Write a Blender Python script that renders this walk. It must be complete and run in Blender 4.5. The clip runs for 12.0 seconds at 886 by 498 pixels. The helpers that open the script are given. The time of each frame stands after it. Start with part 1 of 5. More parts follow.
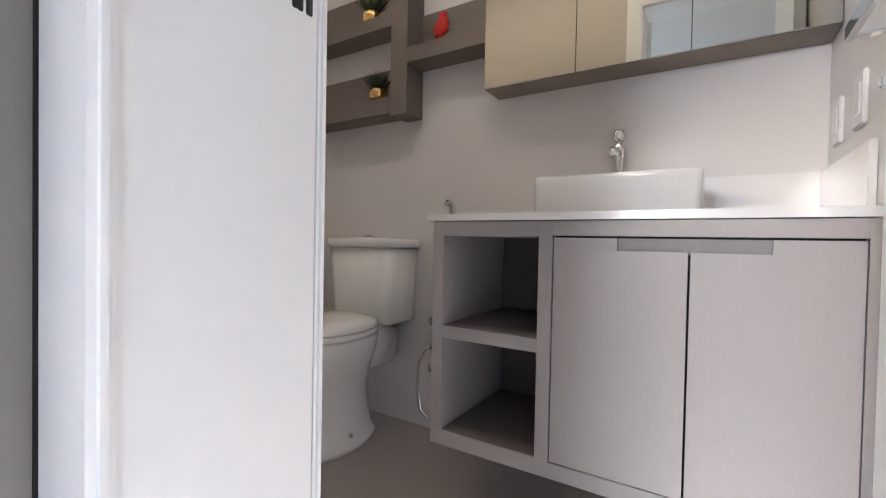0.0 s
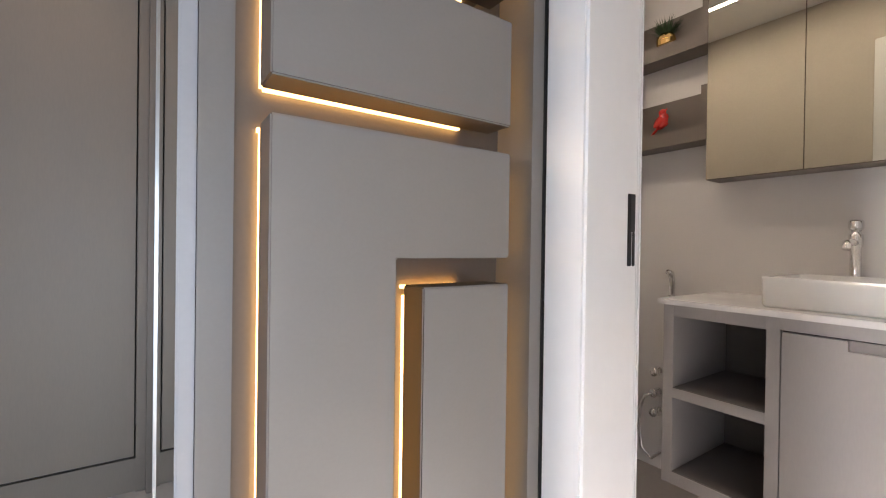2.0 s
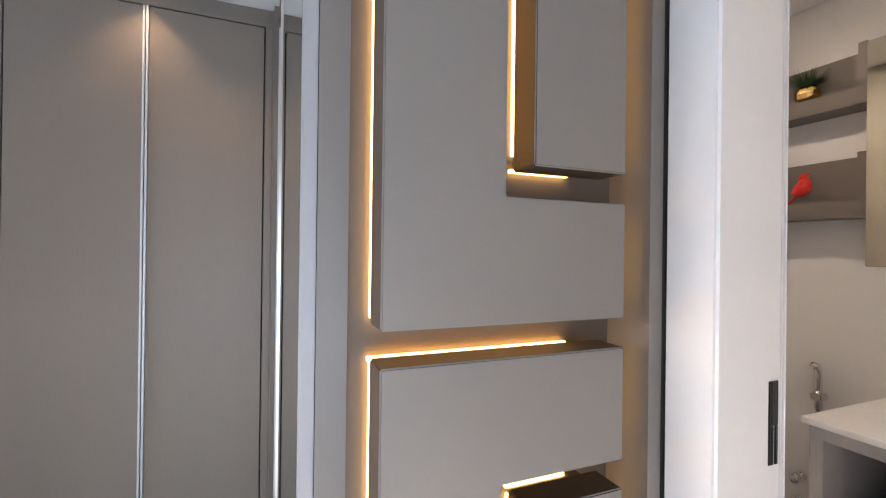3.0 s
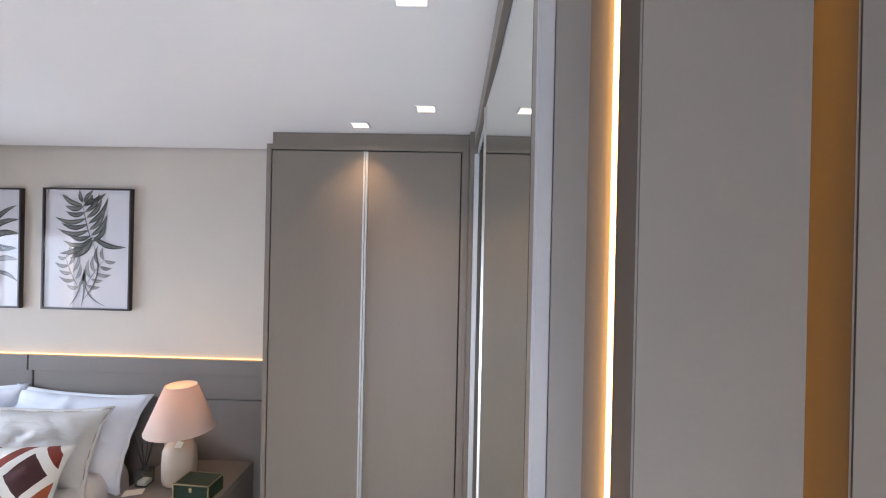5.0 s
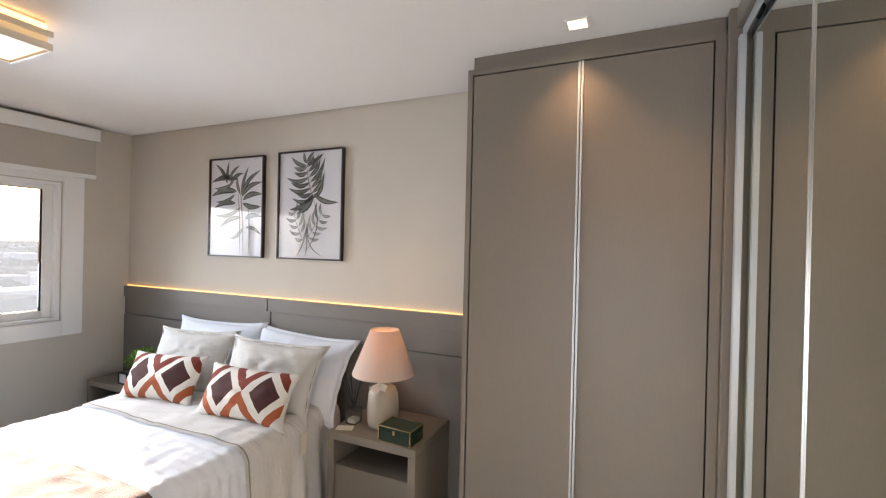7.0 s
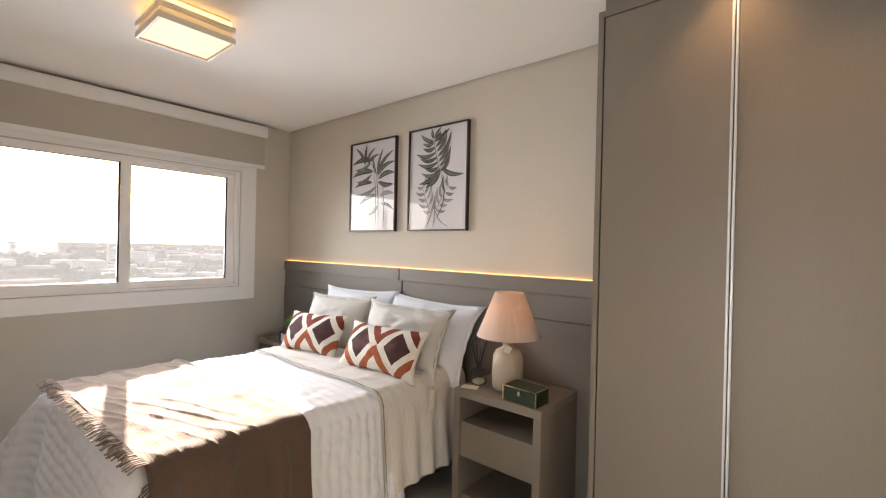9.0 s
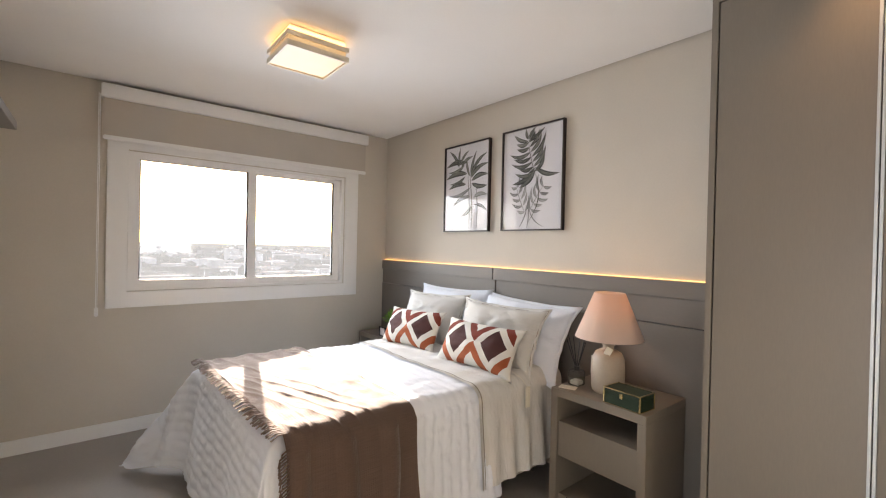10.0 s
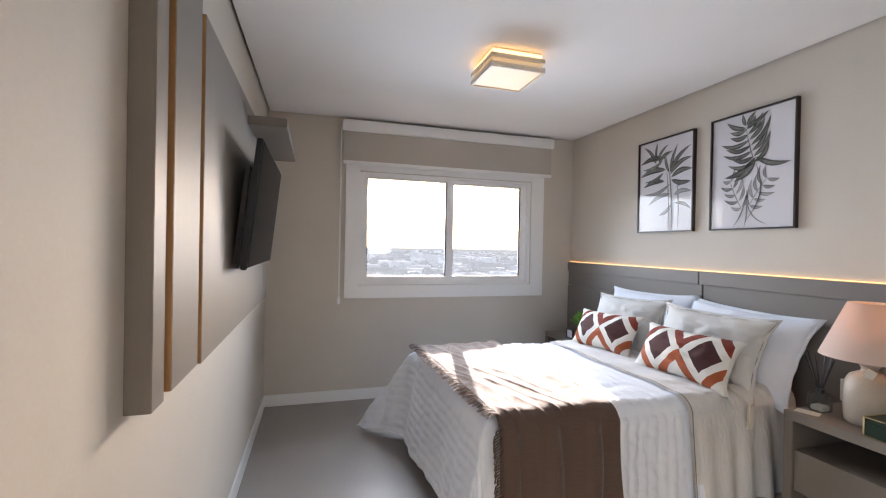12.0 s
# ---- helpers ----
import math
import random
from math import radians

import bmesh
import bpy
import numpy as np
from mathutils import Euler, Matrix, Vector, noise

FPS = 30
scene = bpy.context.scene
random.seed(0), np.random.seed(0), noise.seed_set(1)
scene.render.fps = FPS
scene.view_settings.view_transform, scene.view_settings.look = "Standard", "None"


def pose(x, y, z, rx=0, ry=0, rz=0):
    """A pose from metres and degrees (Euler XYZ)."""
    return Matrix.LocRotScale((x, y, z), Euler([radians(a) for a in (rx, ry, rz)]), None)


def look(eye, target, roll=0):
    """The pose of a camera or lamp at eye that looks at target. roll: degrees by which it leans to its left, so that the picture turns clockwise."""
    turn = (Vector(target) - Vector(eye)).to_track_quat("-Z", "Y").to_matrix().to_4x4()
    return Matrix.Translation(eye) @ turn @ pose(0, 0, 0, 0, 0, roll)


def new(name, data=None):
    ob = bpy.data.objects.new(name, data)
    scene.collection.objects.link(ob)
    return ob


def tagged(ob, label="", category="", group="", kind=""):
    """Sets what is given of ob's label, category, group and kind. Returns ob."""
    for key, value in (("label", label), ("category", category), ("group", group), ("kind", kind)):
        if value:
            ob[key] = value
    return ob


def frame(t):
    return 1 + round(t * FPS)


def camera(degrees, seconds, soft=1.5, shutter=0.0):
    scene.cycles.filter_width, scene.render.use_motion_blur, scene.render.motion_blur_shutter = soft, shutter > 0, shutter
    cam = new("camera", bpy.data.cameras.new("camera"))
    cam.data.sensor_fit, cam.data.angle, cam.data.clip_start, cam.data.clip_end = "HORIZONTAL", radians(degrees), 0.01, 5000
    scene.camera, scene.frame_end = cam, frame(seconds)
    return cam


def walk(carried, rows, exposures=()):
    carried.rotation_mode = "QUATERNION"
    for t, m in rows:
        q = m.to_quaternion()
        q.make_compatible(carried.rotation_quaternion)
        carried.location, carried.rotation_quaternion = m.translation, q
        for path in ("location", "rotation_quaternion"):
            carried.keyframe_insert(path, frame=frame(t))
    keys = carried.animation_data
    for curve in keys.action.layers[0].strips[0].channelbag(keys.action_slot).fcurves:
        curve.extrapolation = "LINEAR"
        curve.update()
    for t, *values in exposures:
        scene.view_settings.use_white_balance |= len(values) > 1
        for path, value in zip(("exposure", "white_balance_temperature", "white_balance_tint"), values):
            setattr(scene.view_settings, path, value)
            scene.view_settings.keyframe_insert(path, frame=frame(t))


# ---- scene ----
cam = camera(91.7, 12.0, soft=1.15)
PATH = [
    (0, (0.669, -0.028, 0.826), (2.363, 1.035, 0.788), 1.1),
    (0.5, (0.505, -0.09, 0.818), (2.153, 1.043, 0.776), 1.0),
    (1, (0.32, -0.145, 0.854), (1.852, 1.139, 0.804), 0.7),
    (1.5, (0.19, -0.164, 0.945), (1.541, 1.311, 0.91), 0.8),
    (2, (0.137, -0.19, 1.091), (1.262, 1.464, 1.078), 0.8),
    (2.5, (0.128, -0.176, 1.269), (1.049, 1.599, 1.258), 0.7),
    (3, (0.127, -0.164, 1.432), (0.869, 1.693, 1.436), 0.7),
    (3.5, (0.119, -0.138, 1.623), (0.695, 1.777, 1.643), 1.0),
    (5.3, (0.016, -0.049, 2.027), (-0.179, 1.941, 2.022), 1.2),
    (5.5, (-0.022, 0.003, 2.006), (-0.313, 1.982, 1.999), 1.2),
    (6, (-0.111, 0.106, 1.924), (-0.619, 2.04, 1.914), 1.2),
    (6.5, (-0.176, 0.158, 1.806), (-0.856, 2.039, 1.798), 1.2),
    (7, (-0.192, 0.187, 1.692), (-0.99, 2.021, 1.685), 1.3),
    (9, (-0.199, 0.188, 1.466), (-1.478, 1.725, 1.46), 1.3),
    (9.5, (-0.201, 0.142, 1.472), (-1.612, 1.559, 1.457), 1.2),
    (10, (-0.205, 0.084, 1.458), (-1.756, 1.347, 1.446), 1.3),
    (10.5, (-0.206, 0.009, 1.454), (-1.885, 1.094, 1.44), 1.2),
    (11, (-0.19, -0.061, 1.458), (-1.982, 0.828, 1.443), 1.2),
    (11.5, (-0.166, -0.1, 1.453), (-2.039, 0.601, 1.438), 1.2),
    (12, (-0.154, -0.098, 1.443), (-2.072, 0.469, 1.43), 1.1),
]
# stops, kelvin and tint of the film's own balance
LOOKS = [(0, 3.28, 5650, 15), (0.5, 3.14, 5950, 16), (1.0, 3.1, 6200, 17), (1.5, 3.16, 6200, 17), (2.5, 3.44, 6050, 17), (3.5, 3.52, 6200, 19), (5.5, 3.5, 6450, 20), (6.0, 3.5, 7200, 19), (6.5, 3.4, 7300, 18), (7.0, 3.36, 7350, 19), (9.0, 3.28, 8250, 21), (9.5, 3.28, 8150, 20), (10.5, 3.38, 7250, 19), (12, 3.2, 6750, 19)]
walk(cam, [(t, look(e, g, r)) for t, e, g, r in PATH], exposures=LOOKS)

# ---- world, sun, window light and added hall fill ----
SUN_DIR = Vector((1.0, -0.253, -0.330)).normalized()
elev = math.asin(-SUN_DIR.z)
world = bpy.data.worlds.new("sky")
scene.world = world
world.use_nodes = True
wn = world.node_tree.nodes
sky = wn.new("ShaderNodeTexSky")
sky.sky_type, sky.sun_disc = "NISHITA", False
sky.sun_elevation = elev
sky.sun_rotation = math.atan2(-SUN_DIR.x, -SUN_DIR.y)
sky.dust_density, sky.air_density = 2.5, 1.0
world.node_tree.links.new(sky.outputs[0], wn["Background"].inputs[0])
wn["Background"].inputs[1].default_value = 0.08


def lamp(name, kind, m, energy, color, **more):
    data = bpy.data.lights.new(name, kind)
    data.energy, data.color = energy, color
    for key, value in more.items():
        if key == "size": data.size = value
        elif key == "size_y": data.shape, data.size_y = "RECTANGLE", value
        elif key == "angle": data.angle = value
        elif key == "spread": data.spread = value
        elif key == "radius": data.shadow_soft_size = value
        elif key == "cone": data.spot_size, data.spot_blend = value, 0.95
    ob = new(name, data)
    ob.matrix_world = m
    return ob


lamp("sun", "SUN", look((-20, 5, 14), Vector((-20, 5, 14)) + SUN_DIR), 3.3, (1.0, 0.95, 0.87), angle=radians(0.55))
# fill light from the south, set in an unseen hall added for it
lamp("unseen_hall_fill", "AREA", look((-0.20, -2.66, 0.80), (-0.20, 0, 0.80)), 4.0, (0.72, 0.86, 1.0), size=1.7, size_y=1.3)
lamp("window_daylight", "AREA", look((-4.30, 1.16, 1.61), (0, 0.9, 0.45)), 5.0, (0.64, 0.82, 1.0), size=1.60, size_y=0.92, spread=radians(112))


# ---- materials ----
def material(name, color, rough=0.6, metal=0.0, vary=0.06, scale=6.0, bump=0.0, bscale=120.0, coat=0.0, emit=None, power=0.0, sub=0.0, stretch=(1, 1, 1), island=0.0, rvary=0.08, crumple=0.0):
    m = bpy.data.materials.new(name)
    m.use_nodes = True
    nt = m.node_tree
    n, link = nt.nodes, nt.links.new
    b = n["Principled BSDF"]
    b.inputs["Roughness"].default_value, b.inputs["Metallic"].default_value = rough, metal
    b.inputs["Coat Weight"].default_value, b.inputs["Coat Roughness"].default_value = coat, 0.03
    co = n.new("ShaderNodeTexCoord")
    mp = n.new("ShaderNodeMapping")
    mp.inputs["Scale"].default_value = stretch
    link(co.outputs["Object"], mp.inputs[0])
    big, fine = n.new("ShaderNodeTexNoise"), n.new("ShaderNodeTexNoise")
    big.inputs["Scale"].default_value, big.inputs["Detail"].default_value = scale * 0.35, 4
    fine.inputs["Scale"].default_value, fine.inputs["Detail"].default_value = bscale, 3
    link(mp.outputs[0], big.inputs["Vector"]); link(mp.outputs[0], fine.inputs["Vector"])
    ramp = n.new("ShaderNodeMapRange")
    ramp.inputs["From Min"].default_value, ramp.inputs["From Max"].default_value = 0.3, 0.7
    ramp.inputs["To Min"].default_value, ramp.inputs["To Max"].default_value = 1 - vary, 1 + vary
    link(big.outputs["Fac"], ramp.inputs["Value"])
    grain = n.new("ShaderNodeMapRange")
    grain.inputs["From Min"].default_value, grain.inputs["From Max"].default_value = 0.3, 0.7
    grain.inputs["To Min"].default_value, grain.inputs["To Max"].default_value = 1 - vary * 0.5, 1 + vary * 0.5
    link(fine.outputs["Fac"], grain.inputs["Value"])
    mul = n.new("ShaderNodeMath"); mul.operation = "MULTIPLY"
    link(ramp.outputs[0], mul.inputs[0]); link(grain.outputs[0], mul.inputs[1])
    last = mul.outputs[0]
    if island:
        geo = n.new("ShaderNodeNewGeometry")
        isl = n.new("ShaderNodeMapRange")
        isl.inputs["To Min"].default_value, isl.inputs["To Max"].default_value = 1 - island, 1 + island
        link(geo.outputs["Random Per Island"], isl.inputs["Value"])
        m2 = n.new("ShaderNodeMath"); m2.operation = "MULTIPLY"
        link(last, m2.inputs[0]); link(isl.outputs[0], m2.inputs[1])
        last = m2.outputs[0]
    vm = n.new("ShaderNodeVectorMath"); vm.operation = "SCALE"
    vm.inputs[0].default_value = color
    link(last, vm.inputs["Scale"])
    link(vm.outputs[0], b.inputs["Base Color"])
    rr = n.new("ShaderNodeMapRange")
    rr.inputs["To Min"].default_value, rr.inputs["To Max"].default_value = max(0.0, rough - rvary), min(1.0, rough + rvary)
    link(big.outputs["Fac"], rr.inputs["Value"])
    link(rr.outputs[0], b.inputs["Roughness"])
    if bump:
        bp = n.new("ShaderNodeBump")
        bp.inputs["Strength"].default_value, bp.inputs["Distance"].default_value = bump, 0.004
        link(fine.outputs["Fac"], bp.inputs["Height"]); link(bp.outputs[0], b.inputs["Normal"])
        if crumple:
            wr, wb = n.new("ShaderNodeTexNoise"), n.new("ShaderNodeBump")
            wr.inputs["Scale"].default_value, wr.inputs["Detail"].default_value, wr.inputs["Distortion"].default_value = 13.0, 4, 1.6
            wb.inputs["Strength"].default_value, wb.inputs["Distance"].default_value = crumple, 0.02
            wm = n.new("ShaderNodeMapping")
            wm.inputs["Scale"].default_value = (0.55, 1.7, 0.55)
            link(co.outputs["Object"], wm.inputs[0]); link(wm.outputs[0], wr.inputs["Vector"]); link(wr.outputs["Fac"], wb.inputs["Height"]); link(wb.outputs[0], bp.inputs["Normal"])
    if emit:
        b.inputs["Emission Color"].default_value, b.inputs["Emission Strength"].default_value = (*emit, 1), power
    if sub:
        b.inputs["Subsurface Weight"].default_value = sub
        b.inputs["Subsurface Radius"].default_value = (0.02, 0.015, 0.01)
    return m


def glass_sheet(name, tint=(1, 1, 1), ior=1.45):
    """A thin pane: clear, with gloss by Fresnel."""
    m = bpy.data.materials.new(name)
    m.use_nodes = True
    n, link = m.node_tree.nodes, m.node_tree.links.new
    n.remove(n["Principled BSDF"])
    lw, tr, gl, mix = n.new("ShaderNodeLayerWeight"), n.new("ShaderNodeBsdfTransparent"), n.new("ShaderNodeBsdfGlossy"), n.new("ShaderNodeMixShader")
    lw.inputs["Blend"].default_value = 0.5
    pw, fr = n.new("ShaderNodeMath"), n.new("ShaderNodeMath")
    pw.operation, fr.operation = "POWER", "MULTIPLY_ADD"
    pw.inputs[1].default_value = 5.0
    link(lw.outputs["Facing"], pw.inputs[0]); link(pw.outputs[0], fr.inputs[0])
    base = ((ior - 1) / (ior + 1)) ** 2
    fr.inputs[1].default_value, fr.inputs[2].default_value = 1 - base, base
    tr.inputs["Color"].default_value = (*tint, 1)
    gl.inputs["Roughness"].default_value = 0.0
    link(fr.outputs[0], mix.inputs[0]); link(tr.outputs[0], mix.inputs[1]); link(gl.outputs[0], mix.inputs[2])
    link(mix.outputs[0], n["Material Output"].inputs[0])
    return m


WALL = material("greige_wall_paint", (0.57, 0.52, 0.453), 0.75, vary=0.03, bump=0.05, bscale=90)
CEIL = material("white_ceiling_paint", (0.84, 0.825, 0.805), 0.85, vary=0.015, bump=0.03, bscale=70)
WHITE = material("white_lacquer", (0.88, 0.88, 0.88), 0.35, vary=0.015, bscale=40)
PVC = material("white_pvc", (0.80, 0.80, 0.79), 0.35, vary=0.015)
TAUPE = material("taupe_laminate", (0.205, 0.172, 0.140), 0.42, vary=0.05, bump=0.06, bscale=220, stretch=(1, 1, 0.15))
SHELF = material("brown_taupe_shelf_laminate", (0.155, 0.130, 0.108), 0.45, vary=0.05, bump=0.05, bscale=220, stretch=(1, 0.15, 1))
TAUPE_D = material("taupe_laminate_inside", (0.20, 0.175, 0.15), 0.55, vary=0.05, bump=0.05, bscale=220)
PANEL = material("taupe_lacquered_board", (0.245, 0.220, 0.198), 0.42, vary=0.03, bump=0.02, bscale=150)
# brown board edge, darkened further with the shade on the side faces
EDGE = material("shaded_brown_board_edge", (0.070, 0.051, 0.036), 0.55, vary=0.06)
BACKING = material("taupe_backing", (0.145, 0.120, 0.096), 0.6, vary=0.05)
END_P = material("silver_grey_end_profile", (0.42, 0.42, 0.425), 0.4, vary=0.03)
HEADB = material("grey_taupe_headboard", (0.185, 0.165, 0.15), 0.5, vary=0.05, bump=0.06, bscale=240, stretch=(0.15, 1, 1))
CLAD = material("satin_taupe_board", (0.228, 0.203, 0.178), 0.50, vary=0.05, bump=0.04, bscale=220, stretch=(1, 1, 0.15))
CLAD.node_tree.nodes["Principled BSDF"].inputs["IOR"].default_value = 1.22
BROWN_EDGE = material("warm_brown_backing", (0.42, 0.22, 0.085), 0.5, vary=0.08)
VANITY = material("pale_grey_laminate", (0.40, 0.375, 0.36), 0.45, vary=0.04, bump=0.04, bscale=200, stretch=(1, 1, 0.2))
# the vanity's laminate, darkened for the shade in its open niches
VAN_SHADE = material("shaded_niche_laminate", (0.150, 0.134, 0.126), 0.55, vary=0.05, bump=0.04, bscale=200)
STONE = material("white_quartz", (0.80, 0.79, 0.78), 0.18, vary=0.03, scale=9)
CERAMIC = material("glazed_white_ceramic", (0.80, 0.79, 0.77), 0.08, vary=0.01, coat=0.6, rvary=0.03)
TILE = material("satin_white_wall_tile", (0.68, 0.66, 0.645), 0.30, vary=0.012, scale=2, rvary=0.02)
FLOOR = material("grey_beige_porcelain", (0.34, 0.31, 0.285), 0.33, vary=0.06, scale=5, bump=0.03, bscale=60)
CHROME = material("chrome", (0.80, 0.80, 0.80), 0.06, 1.0, vary=0.01, rvary=0.03)
ALU = material("brushed_aluminium", (0.72, 0.72, 0.71), 0.28, 1.0, vary=0.03, stretch=(1, 1, 0.02), bscale=300)
ALU_W = material("satin_silver_profile", (0.55, 0.57, 0.58), 0.45, 0.5, vary=0.03)
MIRROR = material("mirror_silver", (0.80, 0.825, 0.765), 0.0, 1.0, vary=0.0, rvary=0.0)
MIRROR_W = material("bronze_tinted_mirror", (0.70, 0.70, 0.63), 0.0, 1.0, vary=0.0, rvary=0.0)
BLACK = material("black_plastic", (0.012, 0.012, 0.013), 0.3, vary=0.1)
SCREEN = material("dark_screen", (0.008, 0.008, 0.009), 0.10, vary=0.05, rvary=0.02)
SCREEN.node_tree.nodes["Principled BSDF"].inputs["IOR"].default_value = 1.03
DARK = material("dark_gap", (0.02, 0.018, 0.016), 0.8)
LINEN_W = material("white_cotton", (0.79, 0.825, 0.895), 0.85, vary=0.03, bump=0.15, bscale=350, crumple=0.15)
LINEN_B = material("pale_beige_linen", (0.61, 0.595, 0.57), 0.85, vary=0.05, bump=0.25, bscale=350, crumple=0.30)
LINEN_G = material("beige_sheet", (0.66, 0.645, 0.625), 0.85, vary=0.05, bump=0.2, bscale=350, crumple=0.30)
SEAM = material("grey_piping", (0.30, 0.27, 0.23), 0.8)
THROW = material("brown_knit_throw", (0.118, 0.073, 0.054), 0.95, vary=0.15, bump=0.5, bscale=200, stretch=(1.5, 0.06, 1))
tb = THROW.node_tree.nodes["Principled BSDF"]
tb.inputs["Sheen Weight"].default_value, tb.inputs["Sheen Roughness"].default_value = 0.4, 0.35
MATTRESS = material("mattress_fabric", (0.35, 0.31, 0.27), 0.85)
GREEN = material("green_velvet_box", (0.006, 0.020, 0.006), 0.7, vary=0.15, bump=0.1)
BRASS = material("brass_trim", (0.80, 0.68, 0.42), 0.2, 1.0)
GOLD = material("polished_gold", (0.85, 0.58, 0.22), 0.1, 1.0)
CLAY = material("cream_ceramic", (0.43, 0.36, 0.29), 0.5, vary=0.05, bump=0.08, bscale=90)
PAPER = material("printed_paper", (0.66, 0.64, 0.66), 0.7, vary=0.02)
INK_D = material("dark_leaf_outline_print", (0.030, 0.026, 0.022), 0.7, vary=0.2, scale=60)
INK = material("grey_green_leaf_print", (0.150, 0.148, 0.122), 0.7, vary=0.35, scale=60, island=0.45)
INK_L = material("pale_grey_leaf_print", (0.30, 0.29, 0.29), 0.7, vary=0.25, scale=60, island=0.3)
FRAME = material("dark_wood_frame", (0.03, 0.018, 0.014), 0.4, vary=0.15)
LEAF = material("green_leaf", (0.16, 0.36, 0.05), 0.5, vary=0.2, scale=40, island=0.4)
LEAF_D = material("dark_green_leaf", (0.02, 0.055, 0.018), 0.5, vary=0.2, scale=40, island=0.4)
RED = material("red_glazed_ceramic", (0.62, 0.03, 0.02), 0.2, vary=0.08)
BLIND = material("greige_blind_fabric", (0.47, 0.43, 0.38), 0.85, vary=0.03, bump=0.1, bscale=400)
TAG = material("cream_card_tag", (0.72, 0.68, 0.58), 0.7)
LED = material("warm_led_strip", (0.9, 0.7, 0.4), 0.5, emit=(1.0, 0.56, 0.15), power=0.85)
LED_H = material("warm_led_line", (0.9, 0.7, 0.4), 0.5, emit=(1.0, 0.52, 0.16), power=0.26)
LED_DOT = material("warm_led_diode", (0.9, 0.7, 0.4), 0.5, emit=(1.0, 0.60, 0.18), power=0.8)
SPOT_E = material("warm_downlight_glow", (1, 0.9, 0.7), 0.5, emit=(1.0, 0.80, 0.50), power=0.24)
DIFF = material("warm_acrylic_diffuser", (0.9, 0.8, 0.6), 0.5, emit=(1.0, 0.60, 0.22), power=0.034)
DIFF_UP = material("warm_acrylic_upper_rim", (0.9, 0.8, 0.6), 0.5, emit=(1.0, 0.58, 0.20), power=0.34)
LIN_E = material("bathroom_led_line", (1, 1, 1), 0.5, emit=(1.0, 0.82, 0.60), power=6.1)
PANE = glass_sheet("window_glass")
PGLASS = glass_sheet("picture_glass", ior=1.37)
JAR = glass_sheet("bottle_glass", (0.78, 0.82, 0.82), 1.9)

SHADE = bpy.data.materials.new("blush_lampshade_fabric")
SHADE.use_nodes = True
sn, sl = SHADE.node_tree.nodes, SHADE.node_tree.links.new
sb = sn["Principled BSDF"]
sb.inputs["Base Color"].default_value, sb.inputs["Roughness"].default_value = (0.70, 0.56, 0.49, 1), 0.85
stn = sn.new("ShaderNodeTexNoise"); stn.inputs["Scale"].default_value = 400
sbp = sn.new("ShaderNodeBump"); sbp.inputs["Strength"].default_value, sbp.inputs["Distance"].default_value = 0.2, 0.002
sl(stn.outputs["Fac"], sbp.inputs["Height"]); sl(sbp.outputs[0], sb.inputs["Normal"])
stl, smx = sn.new("ShaderNodeBsdfTranslucent"), sn.new("ShaderNodeMixShader")
stl.inputs["Color"].default_value = (0.85, 0.64, 0.50, 1)
smx.inputs[0].default_value = 0.30
sl(sb.outputs[0], smx.inputs[1]); sl(stl.outputs[0], smx.inputs[2]); sl(smx.outputs[0], sn["Material Output"].inputs[0])


